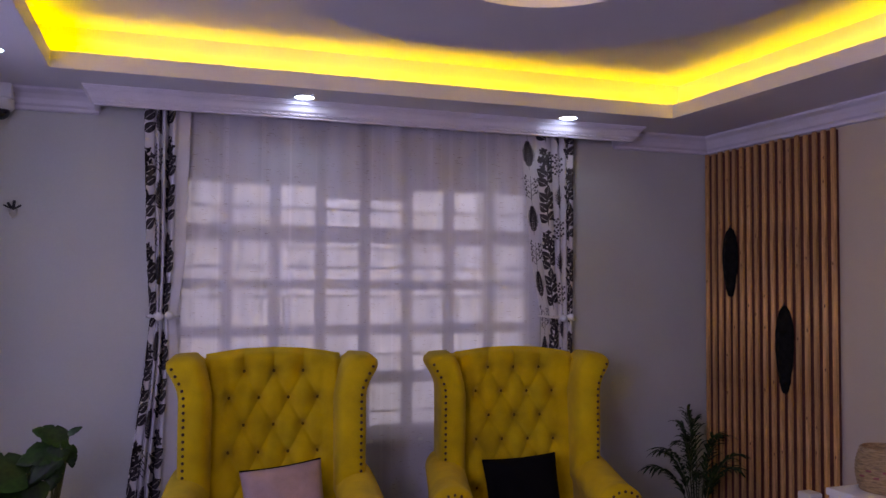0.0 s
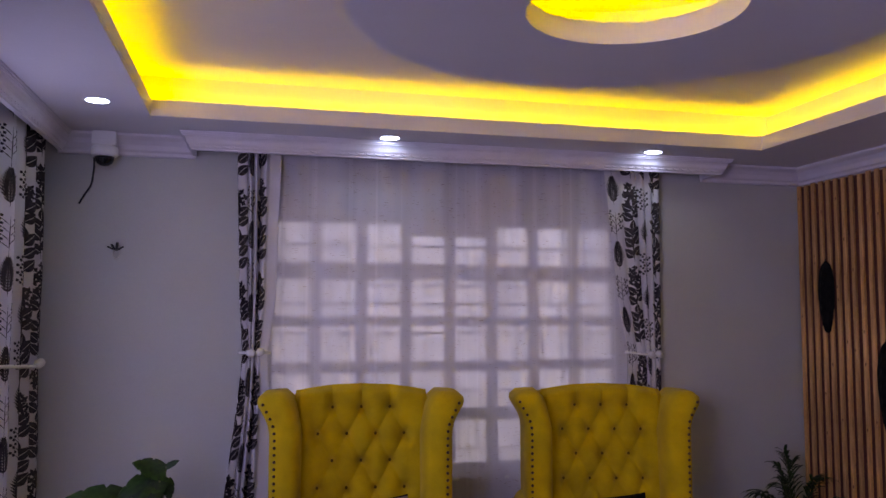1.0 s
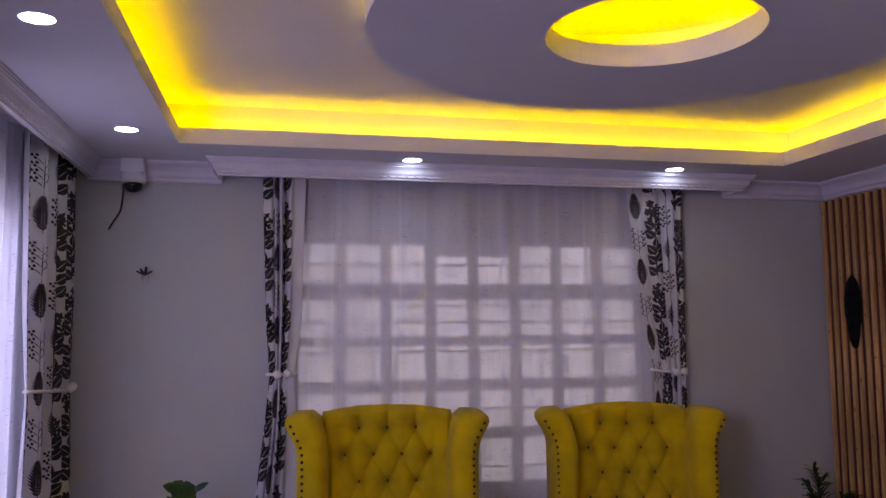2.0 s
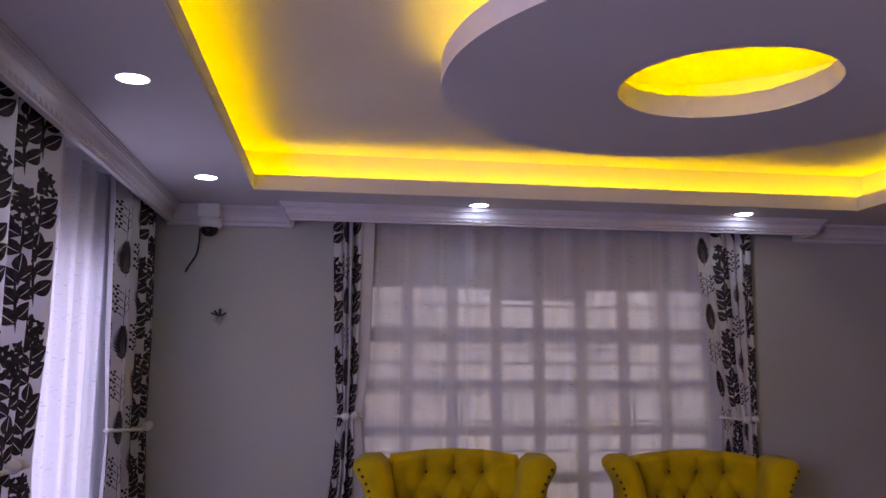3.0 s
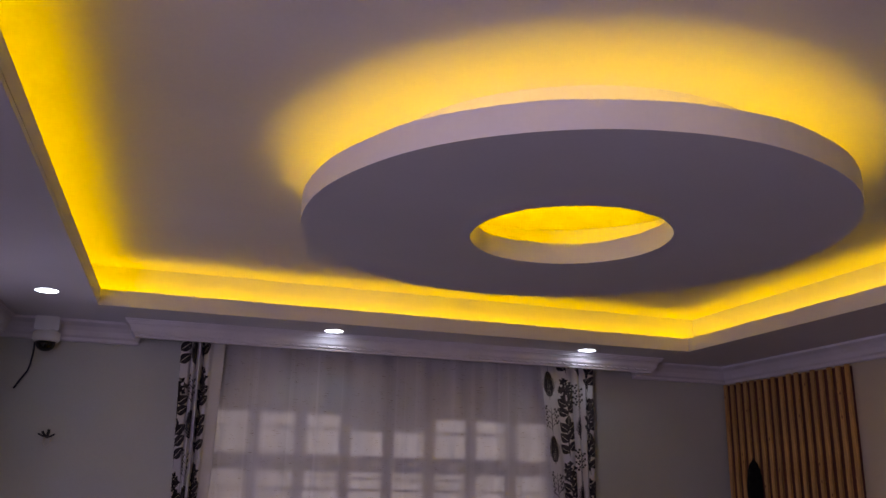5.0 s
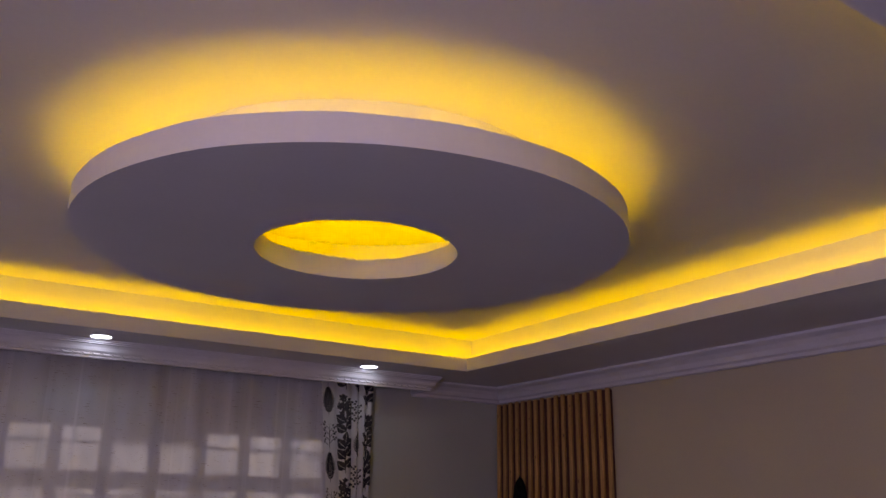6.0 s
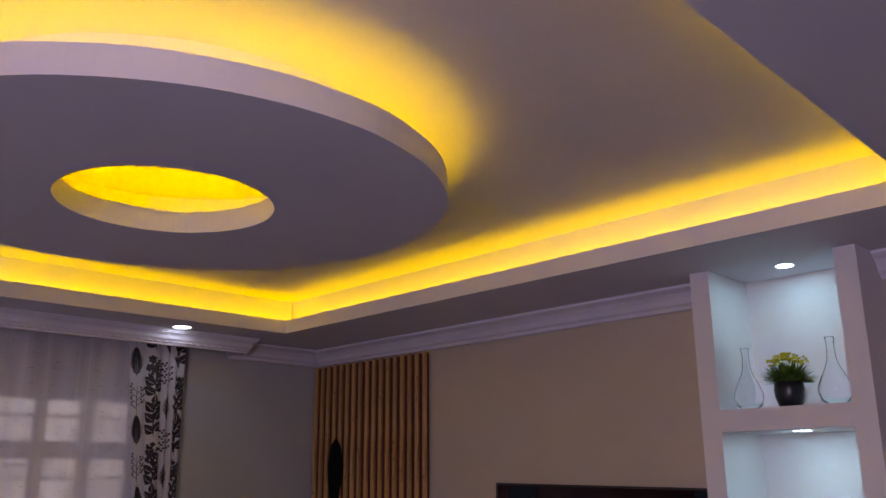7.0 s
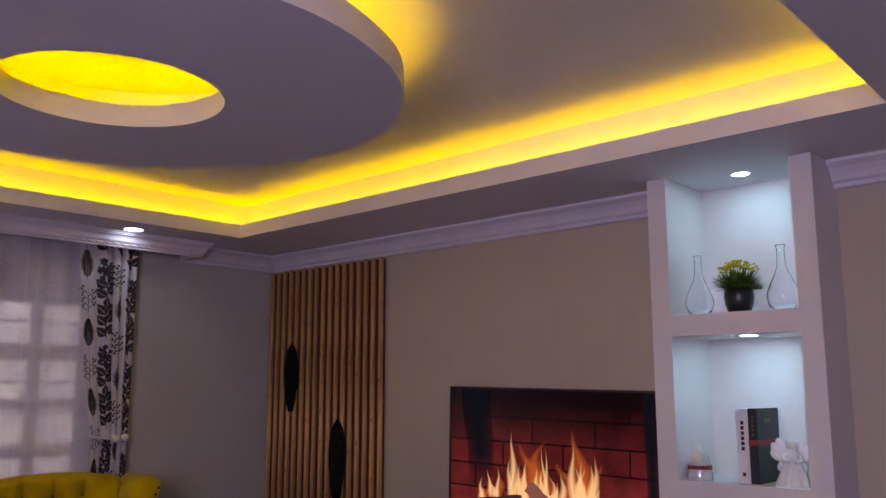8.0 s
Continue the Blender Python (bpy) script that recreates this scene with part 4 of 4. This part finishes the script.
def flame(bm, x, z, height, width, lean, seed, y):
    """A soft-edged tongue, flat on the screen; the map holds its density."""
    rnd = random.Random(seed)
    lay = bm.loops.layers.uv.verify()
    n = 12
    ph, bend = rnd.uniform(0, 6), rnd.uniform(0.5, 1.0)
    rows = []
    for k in range(n + 1):
        t = k / n
        w = width * (0.65 + 0.6 * math.sin(math.pi * min(1, t * 1.2))) * (1 - t) ** 0.7
        cx = x + lean * t + 0.8 * width * (math.sin(ph + 6 * t) - math.sin(ph)) * t * bend
        dens = min(1, t * 5) * (1 - t ** 3)
        rows.append([(bm.verts.new((cx + q * w, y, z + height * t)), 1 - q * q, dens) for q in (-1, -0.6, 0, 0.6, 1)])
    for a, b in zip(rows, rows[1:]):
        for i in range(4):
            quad = (a[i], a[i + 1], b[i + 1], b[i])
            f = bm.faces.new([q[0] for q in quad])
            for lp, q in zip(f.loops, quad):
                lp[lay].uv = (q[1], q[2])


tv = thing("television", "wall-mounted black television showing a log fire", "television")
TV_W, TV_H, TV_Z = 1.090, 0.615, 0.962
tv.matrix_basis = pose(EX, 2.497, TV_Z, 0, 0, -90) @ pose(0, 0, 0, 0, 1.15, 0)
part("case", boxes((0.004, TV_W - 0.004, -0.050, -0.012, 0.004, TV_H - 0.004), bevel=0.004), M_TVCASE, tv)
part("wall_bracket", boxes((0.35, 0.70, -0.012, -0.0005, 0.15, 0.45)), M_TVCASE, tv)
f = 0.009
part("bezel", boxes((0, f, -0.056, -0.040, 0, TV_H), (TV_W - f, TV_W, -0.056, -0.040, 0, TV_H), (f, TV_W - f, -0.056, -0.040, 0, f), (f, TV_W - f, -0.056, -0.040, TV_H - f, TV_H)), M_TVCASE, tv, "thin black bezel")
screen = part("screen", boxes((f, TV_W - f, -0.0525, -0.0502, f, TV_H - f)), M_SCREEN, tv, "screen with a fire in a brick hearth")
def soft_post(x, w, z0, z1, y):
    """A dark upright gap in the pictured brickwork."""
    bm = bmesh.new()
    lay = bm.loops.layers.uv.verify()
    rows = []
    for k in range(9):
        t = k / 8
        wob = 0.012 * math.sin(5 * t) * w / 0.07
        rows.append([(bm.verts.new((x + wob + q * w * (0.75 + 0.25 * t), y, z0 + (z1 - z0) * t)), 1 - q * q, min(1, t * 3)) for q in (-1, -0.7, 0, 0.7, 1)])
    for a, b in zip(rows, rows[1:]):
        for i in range(4):
            quad = (a[i], a[i + 1], b[i + 1], b[i])
            f = bm.faces.new([q[0] for q in quad])
            for lp, q in zip(f.loops, quad):
                lp[lay].uv = (q[1], q[2])
    part("dark_hearth_post", bm, M_SOOT, screen)


soft_post(0.165, 0.085, 0.17, TV_H - 0.010, -0.0530)
soft_post(0.990, 0.030, 0.02, TV_H - 0.010, -0.0530)
rnd = random.Random(77)
for k, (x, h, w, ln) in enumerate(((0.42, 0.34, 0.075, -0.02), (0.52, 0.36, 0.075, 0.02), (0.69, 0.42, 0.070, -0.03), (0.60, 0.26, 0.10, 0.0), (0.25, 0.18, 0.04, 0.0), (0.75, 0.27, 0.05, 0.02), (0.35, 0.22, 0.05, 0.02), (0.19, 0.13, 0.03, 0.01))):
    bm = bmesh.new()
    flame(bm, x, 0.12, 0.82 * h, 1.2 * w, ln, 20 + k, -0.0533 - 0.00002 * k)
    part("orange_flame", bm, M_ORANGE, screen)
FIRE = ((0.185, 0.13, 2), (0.255, 0.17, 3), (0.36, 0.29, 4), (0.41, 0.24, 4), (0.47, 0.17, 3), (0.53, 0.28, 4), (0.60, 0.15, 4), (0.66, 0.34, 3), (0.70, 0.25, 5), (0.76, 0.13, 3), (0.56, 0.12, 4))
k = 0
for x, h, many in FIRE:
    for _ in range(many):
        bm = bmesh.new()
        flame(bm, x + rnd.uniform(-0.026, 0.026), 0.115 + rnd.uniform(0, 0.05), h * rnd.uniform(0.4, 1.0), rnd.uniform(0.014, 0.036), rnd.uniform(-0.03, 0.03), 50 + k, -0.0536 - 0.00001 * k)
        part("pale_flame", bm, M_YELLOW, screen)
        k += 1


def screen_log(x0, z0, x1, z1, r, material, y):
    d = Vector((x1 - x0, z1 - z0)).normalized()
    nrm = Vector((-d.y, d.x))
    bm = bmesh.new()
    rnd = random.Random(int(x0 * 100))
    top, bot = [], []
    for k in range(9):
        t = k / 8
        c = Vector((x0 + (x1 - x0) * t, z0 + (z1 - z0) * t))
        top.append(c + nrm * r * rnd.uniform(0.85, 1.1))
        bot.append(c - nrm * r * rnd.uniform(0.85, 1.1))
    va = [bm.verts.new((p.x, y, p.y)) for p in top]
    vb = [bm.verts.new((p.x, y, p.y)) for p in bot]
    for k in range(8):
        bm.faces.new((vb[k], vb[k + 1], va[k + 1], va[k]))
    part("burning_log", bm, material, screen)


screen_log(0.16, 0.125, 0.40, 0.160, 0.026, M_LOG, -0.0545)
screen_log(0.43, 0.225, 0.545, 0.140, 0.030, M_LOGLIT, -0.0547)
screen_log(0.68, 0.115, 0.82, 0.155, 0.034, M_LOG, -0.0546)
screen_log(0.40, 0.110, 0.70, 0.100, 0.030, M_LOG, -0.0548)

# ---- lit niche column ----
col = thing("niche_column", "white plastered column with two lit display niches", "display niche", (0, 0, 0), kind="structure")
NX, NB = 2.738, 3.030
part("side_panel", boxes((NX, NB, 1.312, 1.383, 0, Z_LOW - 0.001)), M_NICHE, col)
part("side_panel", boxes((NX, NB, 0.808, 0.877, 0, Z_LOW - 0.001)), M_NICHE, col)
part("shelf", boxes((NX, NB, 0.877, 1.312, 1.741, 1.814)), M_NICHE, col)
part("lower_panel", boxes((NX, NB, 0.877, 1.312, 0, 1.262)), M_NICHE, col)
part("back_panel", boxes((NB, NB + 0.012, 0.811, 1.380, 0, Z_LOW - 0.001)), M_NICHE, col)
setting("niche_ceiling", boxes((EX, NB + 0.012, 0.811, 1.380, Z_LOW, Z_LOW + 0.02)), M_CEIL, "plastered ceiling patch over the niche")
downlight((2.864, 1.089, Z_LOW), M_NICHELAMP, "round cool white downlight in the upper niche", 0.028)
downlight((2.845, 1.084, 1.741), M_NICHELAMP, "round cool white downlight in the lower niche", 0.028)


def bottle_vase(at, h, r, label):
    v = thing("glass_vase", label, "vase", at, group="clear bottle vases")
    s = h / 0.225
    prof = [(0.30, 0.0), (0.62, 0.003), (0.86, 0.018), (1.0, 0.045), (0.97, 0.065), (0.72, 0.098), (0.42, 0.130), (0.285, 0.155), (0.25, 0.195), (0.25, 0.212), (0.30, 0.219), (0.30, 0.225)]
    outer = [(r * a, z * s) for a, z in prof]
    inner = [(max(0.004, q - 0.0028), z + (0.006 if z < 0.03 else 0)) for q, z in outer][::-1]
    bm = bmesh.new()
    lathe(bm, outer + inner, 28)
    body = part("glass", bm, M_VASE, v, smooth=True)
    body.visible_shadow = False
    return v


bottle_vase((2.860, 1.262, 1.8145), 0.215, 0.050, "clear glass bottle vase with a slim neck")
bottle_vase((2.860, 0.968, 1.8145), 0.222, 0.053, "taller clear glass bottle vase with a slim neck")

pot = thing("potted_plant", "small artificial plant with yellow flowers in a black pot", "plant", (2.860, 1.118, 1.8145))
bm = bmesh.new()
lathe(bm, ((0.030, 0), (0.036, 0.004), (0.047, 0.035), (0.050, 0.060), (0.046, 0.088), (0.041, 0.093), (0.038, 0.086), (0.030, 0.080)), 24)
part("pot", bm, M_BLACKPOT, pot, "black glazed pot", smooth=True)
rnd = random.Random(3)
blades, blooms = bmesh.new(), bmesh.new()


def blade(bm, base, tip, w, sag=0.0, n=4):
    a, b = Vector(base), Vector(tip)
    d = b - a
    side = d.cross(Vector((0, 0, 1)))
    side = side.normalized() if side.length > 1e-5 else Vector((1, 0, 0))
    rows = []
    for k in range(n + 1):
        t = k / n
        c = a + d * t + Vector((0, 0, -sag * t * t))
        ww = w * (math.sin(math.pi * (0.12 + 0.88 * t)) ** 0.7 if t < 1 else 0.02)
        rows.append((bm.verts.new(c - side * ww), bm.verts.new(c + Vector((0, 0, ww * 0.35))), bm.verts.new(c + side * ww)))
    for p, q in zip(rows, rows[1:]):
        bm.faces.new((p[0], p[1], q[1], q[0]))
        bm.faces.new((p[1], p[2], q[2], q[1]))


for k in range(420):
    a, e = rnd.uniform(0, 6.283), rnd.uniform(0.05, 1.35)
    ln = rnd.uniform(0.060, 0.098)
    b0 = (0.02 * math.cos(a), 0.02 * math.sin(a), 0.080)
    tip = (b0[0] + ln * math.sin(e) * math.cos(a), b0[1] + ln * math.sin(e) * math.sin(a), b0[2] + ln * math.cos(e))
    blade(blades, b0, tip, 0.0034, 0.012)
for k in range(190):
    a, e = rnd.uniform(0, 6.283), rnd.uniform(0.0, 0.75)
    ln = rnd.uniform(0.084, 0.106)
    c = (ln * math.sin(e) * math.cos(a), ln * math.sin(e) * math.sin(a), 0.080 + ln * math.cos(e))
    bmesh.ops.create_icosphere(blooms, subdivisions=1, radius=rnd.uniform(0.0035, 0.006), matrix=pose(*c) @ Matrix.Diagonal((1, 1, 0.8, 1)))
part("grass_tuft", blades, M_GRASS, pot, "green grass blades")
part("flower_heads", blooms, M_FLOWER, pot, "small yellow flowers")


# ---- lower niche: books, figurine, silver ornament ----
def book(label, at, thick, high, deep, material, turn):
    b = thing("book", label, "book", at, turn, group="display books")
    part("cover", boxes((0, thick, 0, deep, 0, high), bevel=0.0015), material, b)
    part("pages", boxes((0.003, thick - 0.003, 0.004, deep + 0.0012, 0.003, high + 0.0012)), M_BOOKW, b)
    return b


bk = book("white display book with black spine lettering", (2.800, 1.128, 1.262), 0.040, 0.237, 0.17, M_BOOKW, -90)
for k in range(6):
    part("spine_mark", boxes((0.015, 0.026, -0.0006, -0.0001, 0.198 - 0.0165 * k - 0.012, 0.198 - 0.0165 * k)), M_INK, bk)
part("spine_mark", boxes((0.015, 0.025, -0.0008, -0.0001, 0.022, 0.034)), M_INK, bk)
bk = book("black display book with a red band", (2.790, 1.083, 1.262), 0.030, 0.239, 0.18, M_BOOKB, -90)
for k in range(5):
    part("spine_mark", boxes((0.012, 0.018, -0.0006, -0.0001, 0.216 - 0.014 * k - 0.008, 0.216 - 0.014 * k)), M_GOLD, bk)
part("red_band", boxes((-0.0006, 0.0306, -0.0006, 0.172, 0.122, 0.138)), M_RED, bk, "red cover band")
part("cover_mark", boxes((0.0301, 0.0308, 0.055, 0.105, 0.192, 0.206)), M_GOLD, bk)

fig = thing("figurine", "white porcelain winged figurine on the niche shelf", "figurine", (2.805, 0.953, 1.262), -70)
bm = bmesh.new()
gown = []
for r, z in ((0.050, 0), (0.051, 0.005), (0.045, 0.020), (0.035, 0.048), (0.026, 0.074), (0.021, 0.092), (0.024, 0.103), (0.012, 0.111), (0.0165, 0.118), (0.0185, 0.128), (0.0140, 0.139), (0.004, 0.144)):
    folds = 0.10 * smooth01((0.09 - z) / 0.09)
    gown.append([(r * (1 + folds * math.sin(9 * a)) * math.cos(a), 0.85 * r * (1 + folds * math.sin(9 * a)) * math.sin(a), z) for a in (2 * math.pi * k / 36 for k in range(36))])
loft(bm, gown)
for side in (-1, 1):
    tube(bm, [(side * 0.020, -0.006, 0.098), (side * 0.024, -0.016, 0.080), (side * 0.012, -0.026, 0.076), (side * 0.002, -0.027, 0.090)], 0.0085, 8, [1, 1.1, 0.9, 0.6])
    for ang, ln, w in ((14, 0.066, 0.017), (34, 0.060, 0.017), (56, 0.046, 0.015), (150, 0.034, 0.013)):
        mm = pose(side * 0.022, 0.014, 0.078) @ pose(0, 0, 0, 0, side * ang, 0) @ pose(0, 0, ln * 0.55) @ Matrix.Diagonal((w, 0.0035, ln * 0.55, 1))
        bmesh.ops.create_icosphere(bm, subdivisions=2, radius=1.0, matrix=mm)
part("porcelain", bm, M_PORCELAIN, fig, smooth=True)

cap = thing("silver_ornament", "small domed silver ornament with a red banded plate", "ornament", (2.800, 1.262, 1.262), -75)
bm = bmesh.new()
lathe(bm, ((0.041, 0), (0.043, 0.006), (0.042, 0.022), (0.038, 0.034), (0.0365, 0.050), (0.031, 0.072), (0.021, 0.094), (0.011, 0.107), (0.003, 0.111)), 24)
part("dome", bm, M_PEARL, cap, "pearly silver glaze", smooth=True)
bm = bmesh.new()
ring(bm, 0.0370, 0.0400, 0.036, 0.050, 32)
part("red_plate", bm, M_RED, cap, "red and dark banded plate")
for k in range(6):
    part("plate_mark", boxes((-0.030 + 0.011 * k, -0.022 + 0.011 * k, -0.0410, -0.0396, 0.040, 0.047)), M_INK, cap)

# ---- console, basket ----
cons = thing("media_console", "white lacquered media console below the television", "console", (0, 0, 0))
part("cabinet_body", boxes((2.53, EX - 0.002, 1.40, 2.604, 0.10, 0.707), bevel=0.003), M_CONSOLE, cons)
part("top_board", boxes((2.52, EX - 0.002, 1.395, 2.610, 0.708, 0.735), bevel=0.003), M_CONSOLE, cons)
for y in (1.41, 1.812, 2.205):
    part("drawer_front", boxes((2.512, 2.529, y, y + 0.388, 0.11, 0.700), bevel=0.003), M_CONSOLE, cons)
part("plinth", boxes((2.58, EX - 0.01, 1.42, 2.59, 0, 0.099)), M_CONSOLE, cons)
low = thing("white_box", "low white box standing by the slat panel", "box", (0, 0, 0))
part("carton", boxes((2.75, 2.82, 2.935, 3.010, 0, 0.612), bevel=0.004), M_CONSOLE, low)

bas = thing("basket", "round woven straw basket with faded red marks", "basket", (2.700, 2.490, 0.735))
bm = bmesh.new()
prof = []
for k in range(49):
    t = k / 48
    r = 0.080 + 0.026 * math.sin(math.pi * (0.12 + 0.80 * t)) + 0.0050 * abs(math.sin(math.pi * 12 * t))
    prof.append((r, 0.165 * t))
prof = [(0.074, 0)] + prof + [(0.086, 0.163), (0.082, 0.10), (0.078, 0.01)]
lathe(bm, prof, 40)
part("coiled_body", bm, M_BASKET, bas, smooth=True)
for a0, zz in ((170, 0.062), (185, 0.085), (200, 0.062), (216, 0.085)):
    bm = bmesh.new()
    pts = [(0.1115 * math.cos(radians(a0 + 2 * k)), 0.1115 * math.sin(radians(a0 + 2 * k)), zz) for k in range(6)]
    tube(bm, pts, 0.004, 6)
    part("dyed_stitch", bm, M_BASKETRED, bas, smooth=True)


# ---- plants ----
palm = thing("palm", "small areca palm with thin arching fronds", "plant", (2.625, 3.545, 0))
bm = bmesh.new()
lathe(bm, ((0.10, 0), (0.115, 0.01), (0.14, 0.24), (0.15, 0.25), (0.15, 0.27), (0.135, 0.27), (0.13, 0.235)), 28)
part("pot", bm, M_POT, palm, "plain grey pot", smooth=True)
rnd = random.Random(31)
for k, (ang, reach, top) in enumerate(((100, 0.04, 0.94), (60, 0.08, 0.90), (20, 0.20, 0.82), (350, 0.20, 0.74), (190, 0.20, 0.80), (215, 0.17, 0.84), (160, 0.15, 0.76), (280, 0.10, 0.86), (300, 0.16, 0.70), (240, 0.13, 0.68), (80, 0.10, 0.80), (130, 0.06, 0.88), (5, 0.13, 0.66), (175, 0.22, 0.70))):
    a, top = radians(ang), 0.925 * top
    pts = []
    for j in range(12):
        t = j / 11
        out = reach * t ** 1.8
        z = 0.24 + (top - 0.24) * (1 - (1 - t) ** 1.5) - 0.05 * reach / 0.2 * max(0, t - 0.75) * 4 * 0.35
        pts.append((0.02 * math.cos(a) + out * math.cos(a), 0.02 * math.sin(a) + out * math.sin(a), z))
    bm = bmesh.new()
    tube(bm, pts, 0.0042, 6, [1 - 0.07 * j for j in range(12)])
    fr = part("frond_stem", bm, M_STEM, palm, smooth=True)
    bm = bmesh.new()
    for j in range(5, 12):
        for sub in (0.0, 0.5):
            if j == 11 and sub:
                continue
            p = Vector(pts[j]) * (1 - sub) + Vector(pts[min(11, j + 1)]) * sub
            d = (Vector(pts[min(11, j + 1)]) - Vector(pts[j - 1])).normalized()
            side = d.cross(Vector((0, 0, 1)))
            side = side.normalized() if side.length > 1e-4 else Vector((1, 0, 0))
            for s in (-1, 1):
                ln = rnd.uniform(0.085, 0.145) * (0.95 - 0.03 * (j - 5))
                tip = p + (d * 0.9 + side * s * 0.50 + Vector((0, 0, rnd.uniform(-0.1, 0.2)))).normalized() * ln
                blade(bm, p, tip, 0.0075, 0.055, 5)
    part("foliage", bm, M_PALM, fr)

mon = thing("monstera", "monstera plant with glossy split green leaves", "plant", (-0.270, 3.330, 0))
bm = bmesh.new()
lathe(bm, ((0.11, 0), (0.125, 0.01), (0.15, 0.28), (0.16, 0.29), (0.16, 0.31), (0.145, 0.31), (0.14, 0.27)), 28)
part("pot", bm, M_POT, mon, "plain grey pot", smooth=True)


def split_leaf(size, seed):
    rnd = random.Random(seed)
    bm = bmesh.new()
    n = 22
    rows = []
    for k in range(n + 1):
        t = k / n
        w = 0.46 * size * (math.sin(math.pi * (0.10 + 0.90 * t) ** 0.8)) ** 0.75 if t < 1 else 0.002
        cut = k % 7 == 3 and 6 < k < n - 3
        row = []
        for q in (-1, -0.66, -0.33, 0, 0.33, 0.66, 1):
            ww = w * (0.80 if cut and abs(q) > 0.5 else 1)
            zc = -0.10 * size * q * q - 0.16 * size * t * t + 0.05 * size * abs(q)
            row.append(bm.verts.new((q * ww, t * size - 0.10 * size * abs(q) * (1 - t), zc)))
        rows.append(row)
    for a, b in zip(rows, rows[1:]):
        for i in range(6):
            bm.faces.new((a[i], a[i + 1], b[i + 1], b[i]))
    return bm


def monstera_leaf(base, tip, width, seed, bend):
    """A stalk from the pot and a broad blade from base to tip."""
    b, t = Vector(base), Vector(tip)
    pts = [(b.x * k ** 1.7, b.y * k ** 1.7, 0.28 + (b.z - 0.28) * k) for k in (i / 8 for i in range(9))]
    bm = bmesh.new()
    tube(bm, pts, 0.0065, 7, [1 - 0.05 * i for i in range(9)])
    part("stem", bm, M_STEM, mon, smooth=True)
    along = t - b
    size = along.length
    ya = along.normalized()
    face = Vector((0.15, -1.0, 0.75)) + Vector((0, 0, bend))
    xa = ya.cross(face).normalized()
    za = xa.cross(ya)
    m = Matrix((xa, ya, za)).transposed().to_4x4()
    m.translation = b
    lf = part("leaf", split_leaf(size, seed), M_LEAF, mon, smooth=True)
    lf.matrix_basis = m @ Matrix.Diagonal((width / (0.46 * size), 1, 0.8, 1))


# blades in the plant's own metres: base, tip, half width
for k, (b, t, w, bend) in enumerate((
        ((0.075, -0.13, 0.975), (-0.025, -0.16, 1.025), 0.050, 0.6),
        ((0.078, -0.12, 0.990), (0.118, -0.13, 1.015), 0.014, 0.2),
        ((0.070, -0.14, 0.965), (-0.075, -0.20, 0.925), 0.056, 0.5),
        ((0.060, -0.17, 0.950), (-0.045, -0.22, 0.845), 0.040, 0.0),
        ((0.080, -0.12, 0.945), (0.095, -0.15, 0.880), 0.024, -0.2),
        ((-0.045, -0.20, 0.880), (-0.230, -0.22, 0.935), 0.085, 0.6),
        ((0.040, -0.15, 0.905), (0.030, -0.20, 0.820), 0.034, -0.1),
        ((-0.010, -0.18, 0.850), (-0.075, -0.24, 0.760), 0.055, 0.1),
        ((-0.080, -0.18, 0.840), (-0.190, -0.24, 0.780), 0.070, 0.3),
        ((-0.060, -0.05, 0.830), (-0.170, -0.02, 0.890), 0.070, 0.6))):
    monstera_leaf(b, t, w, 40 + k, bend)

# ---- security camera, wires ----
cc = thing("security_camera", "white dome security camera under the cornice with a loose wire", "security camera", (-0.510, NY - 0.075, Z_LOW))
part("mount", boxes((-0.048, 0.048, -0.045, 0.040, -0.062, -0.001), bevel=0.004), M_TRIM, cc)
bm = bmesh.new()
lathe(bm, ((0.046, -0.062), (0.054, -0.066), (0.055, -0.096), (0.050, -0.104), (0.040, -0.106)), 28)
part("housing", bm, M_TRIM, cc, smooth=True)
bm = bmesh.new()
lathe(bm, ((0.040, -0.105), (0.0385, -0.120), (0.031, -0.134), (0.018, -0.143), (0.003, -0.146)), 24)
part("dome", bm, M_DOME, cc, "smoked dark dome", smooth=True)
bm = bmesh.new()
tube(bm, [(-0.045, 0.030, -0.105), (-0.048, 0.055, -0.15), (-0.055, 0.066, -0.20), (-0.062, 0.068, -0.225), (-0.085, 0.068, -0.262), (-0.105, 0.066, -0.300)], 0.0042, 7)
part("wire", bm, M_WIRE, cc, "loose black wire", smooth=True)

wires = thing("wall_wires", "short bare wire ends sticking out of the wall", "wires", (-0.459, NY, 1.806))
for k, (dx, dz, r) in enumerate(((-0.034, 0.012, 0.0035), (-0.018, 0.022, 0.005), (0.006, 0.030, 0.006), (0.030, 0.012, 0.004))):
    bm = bmesh.new()
    tube(bm, [(0, 0.002, 0), (dx * 0.5, -0.02, dz * 0.3), (dx, -0.030, dz)], r, 7)
    part("wire_end", bm, M_WIRE, wires, smooth=True)
bm = bmesh.new()
tube(bm, [(-0.008, 0.0, 0.0), (-0.014, -0.016, -0.022), (0.0, -0.02, -0.042), (0.014, -0.016, -0.026), (0.012, 0.0, -0.004)], 0.003, 7)
part("wire_loop", bm, M_PALEWIRE, wires, "pale loop of wire", smooth=True)
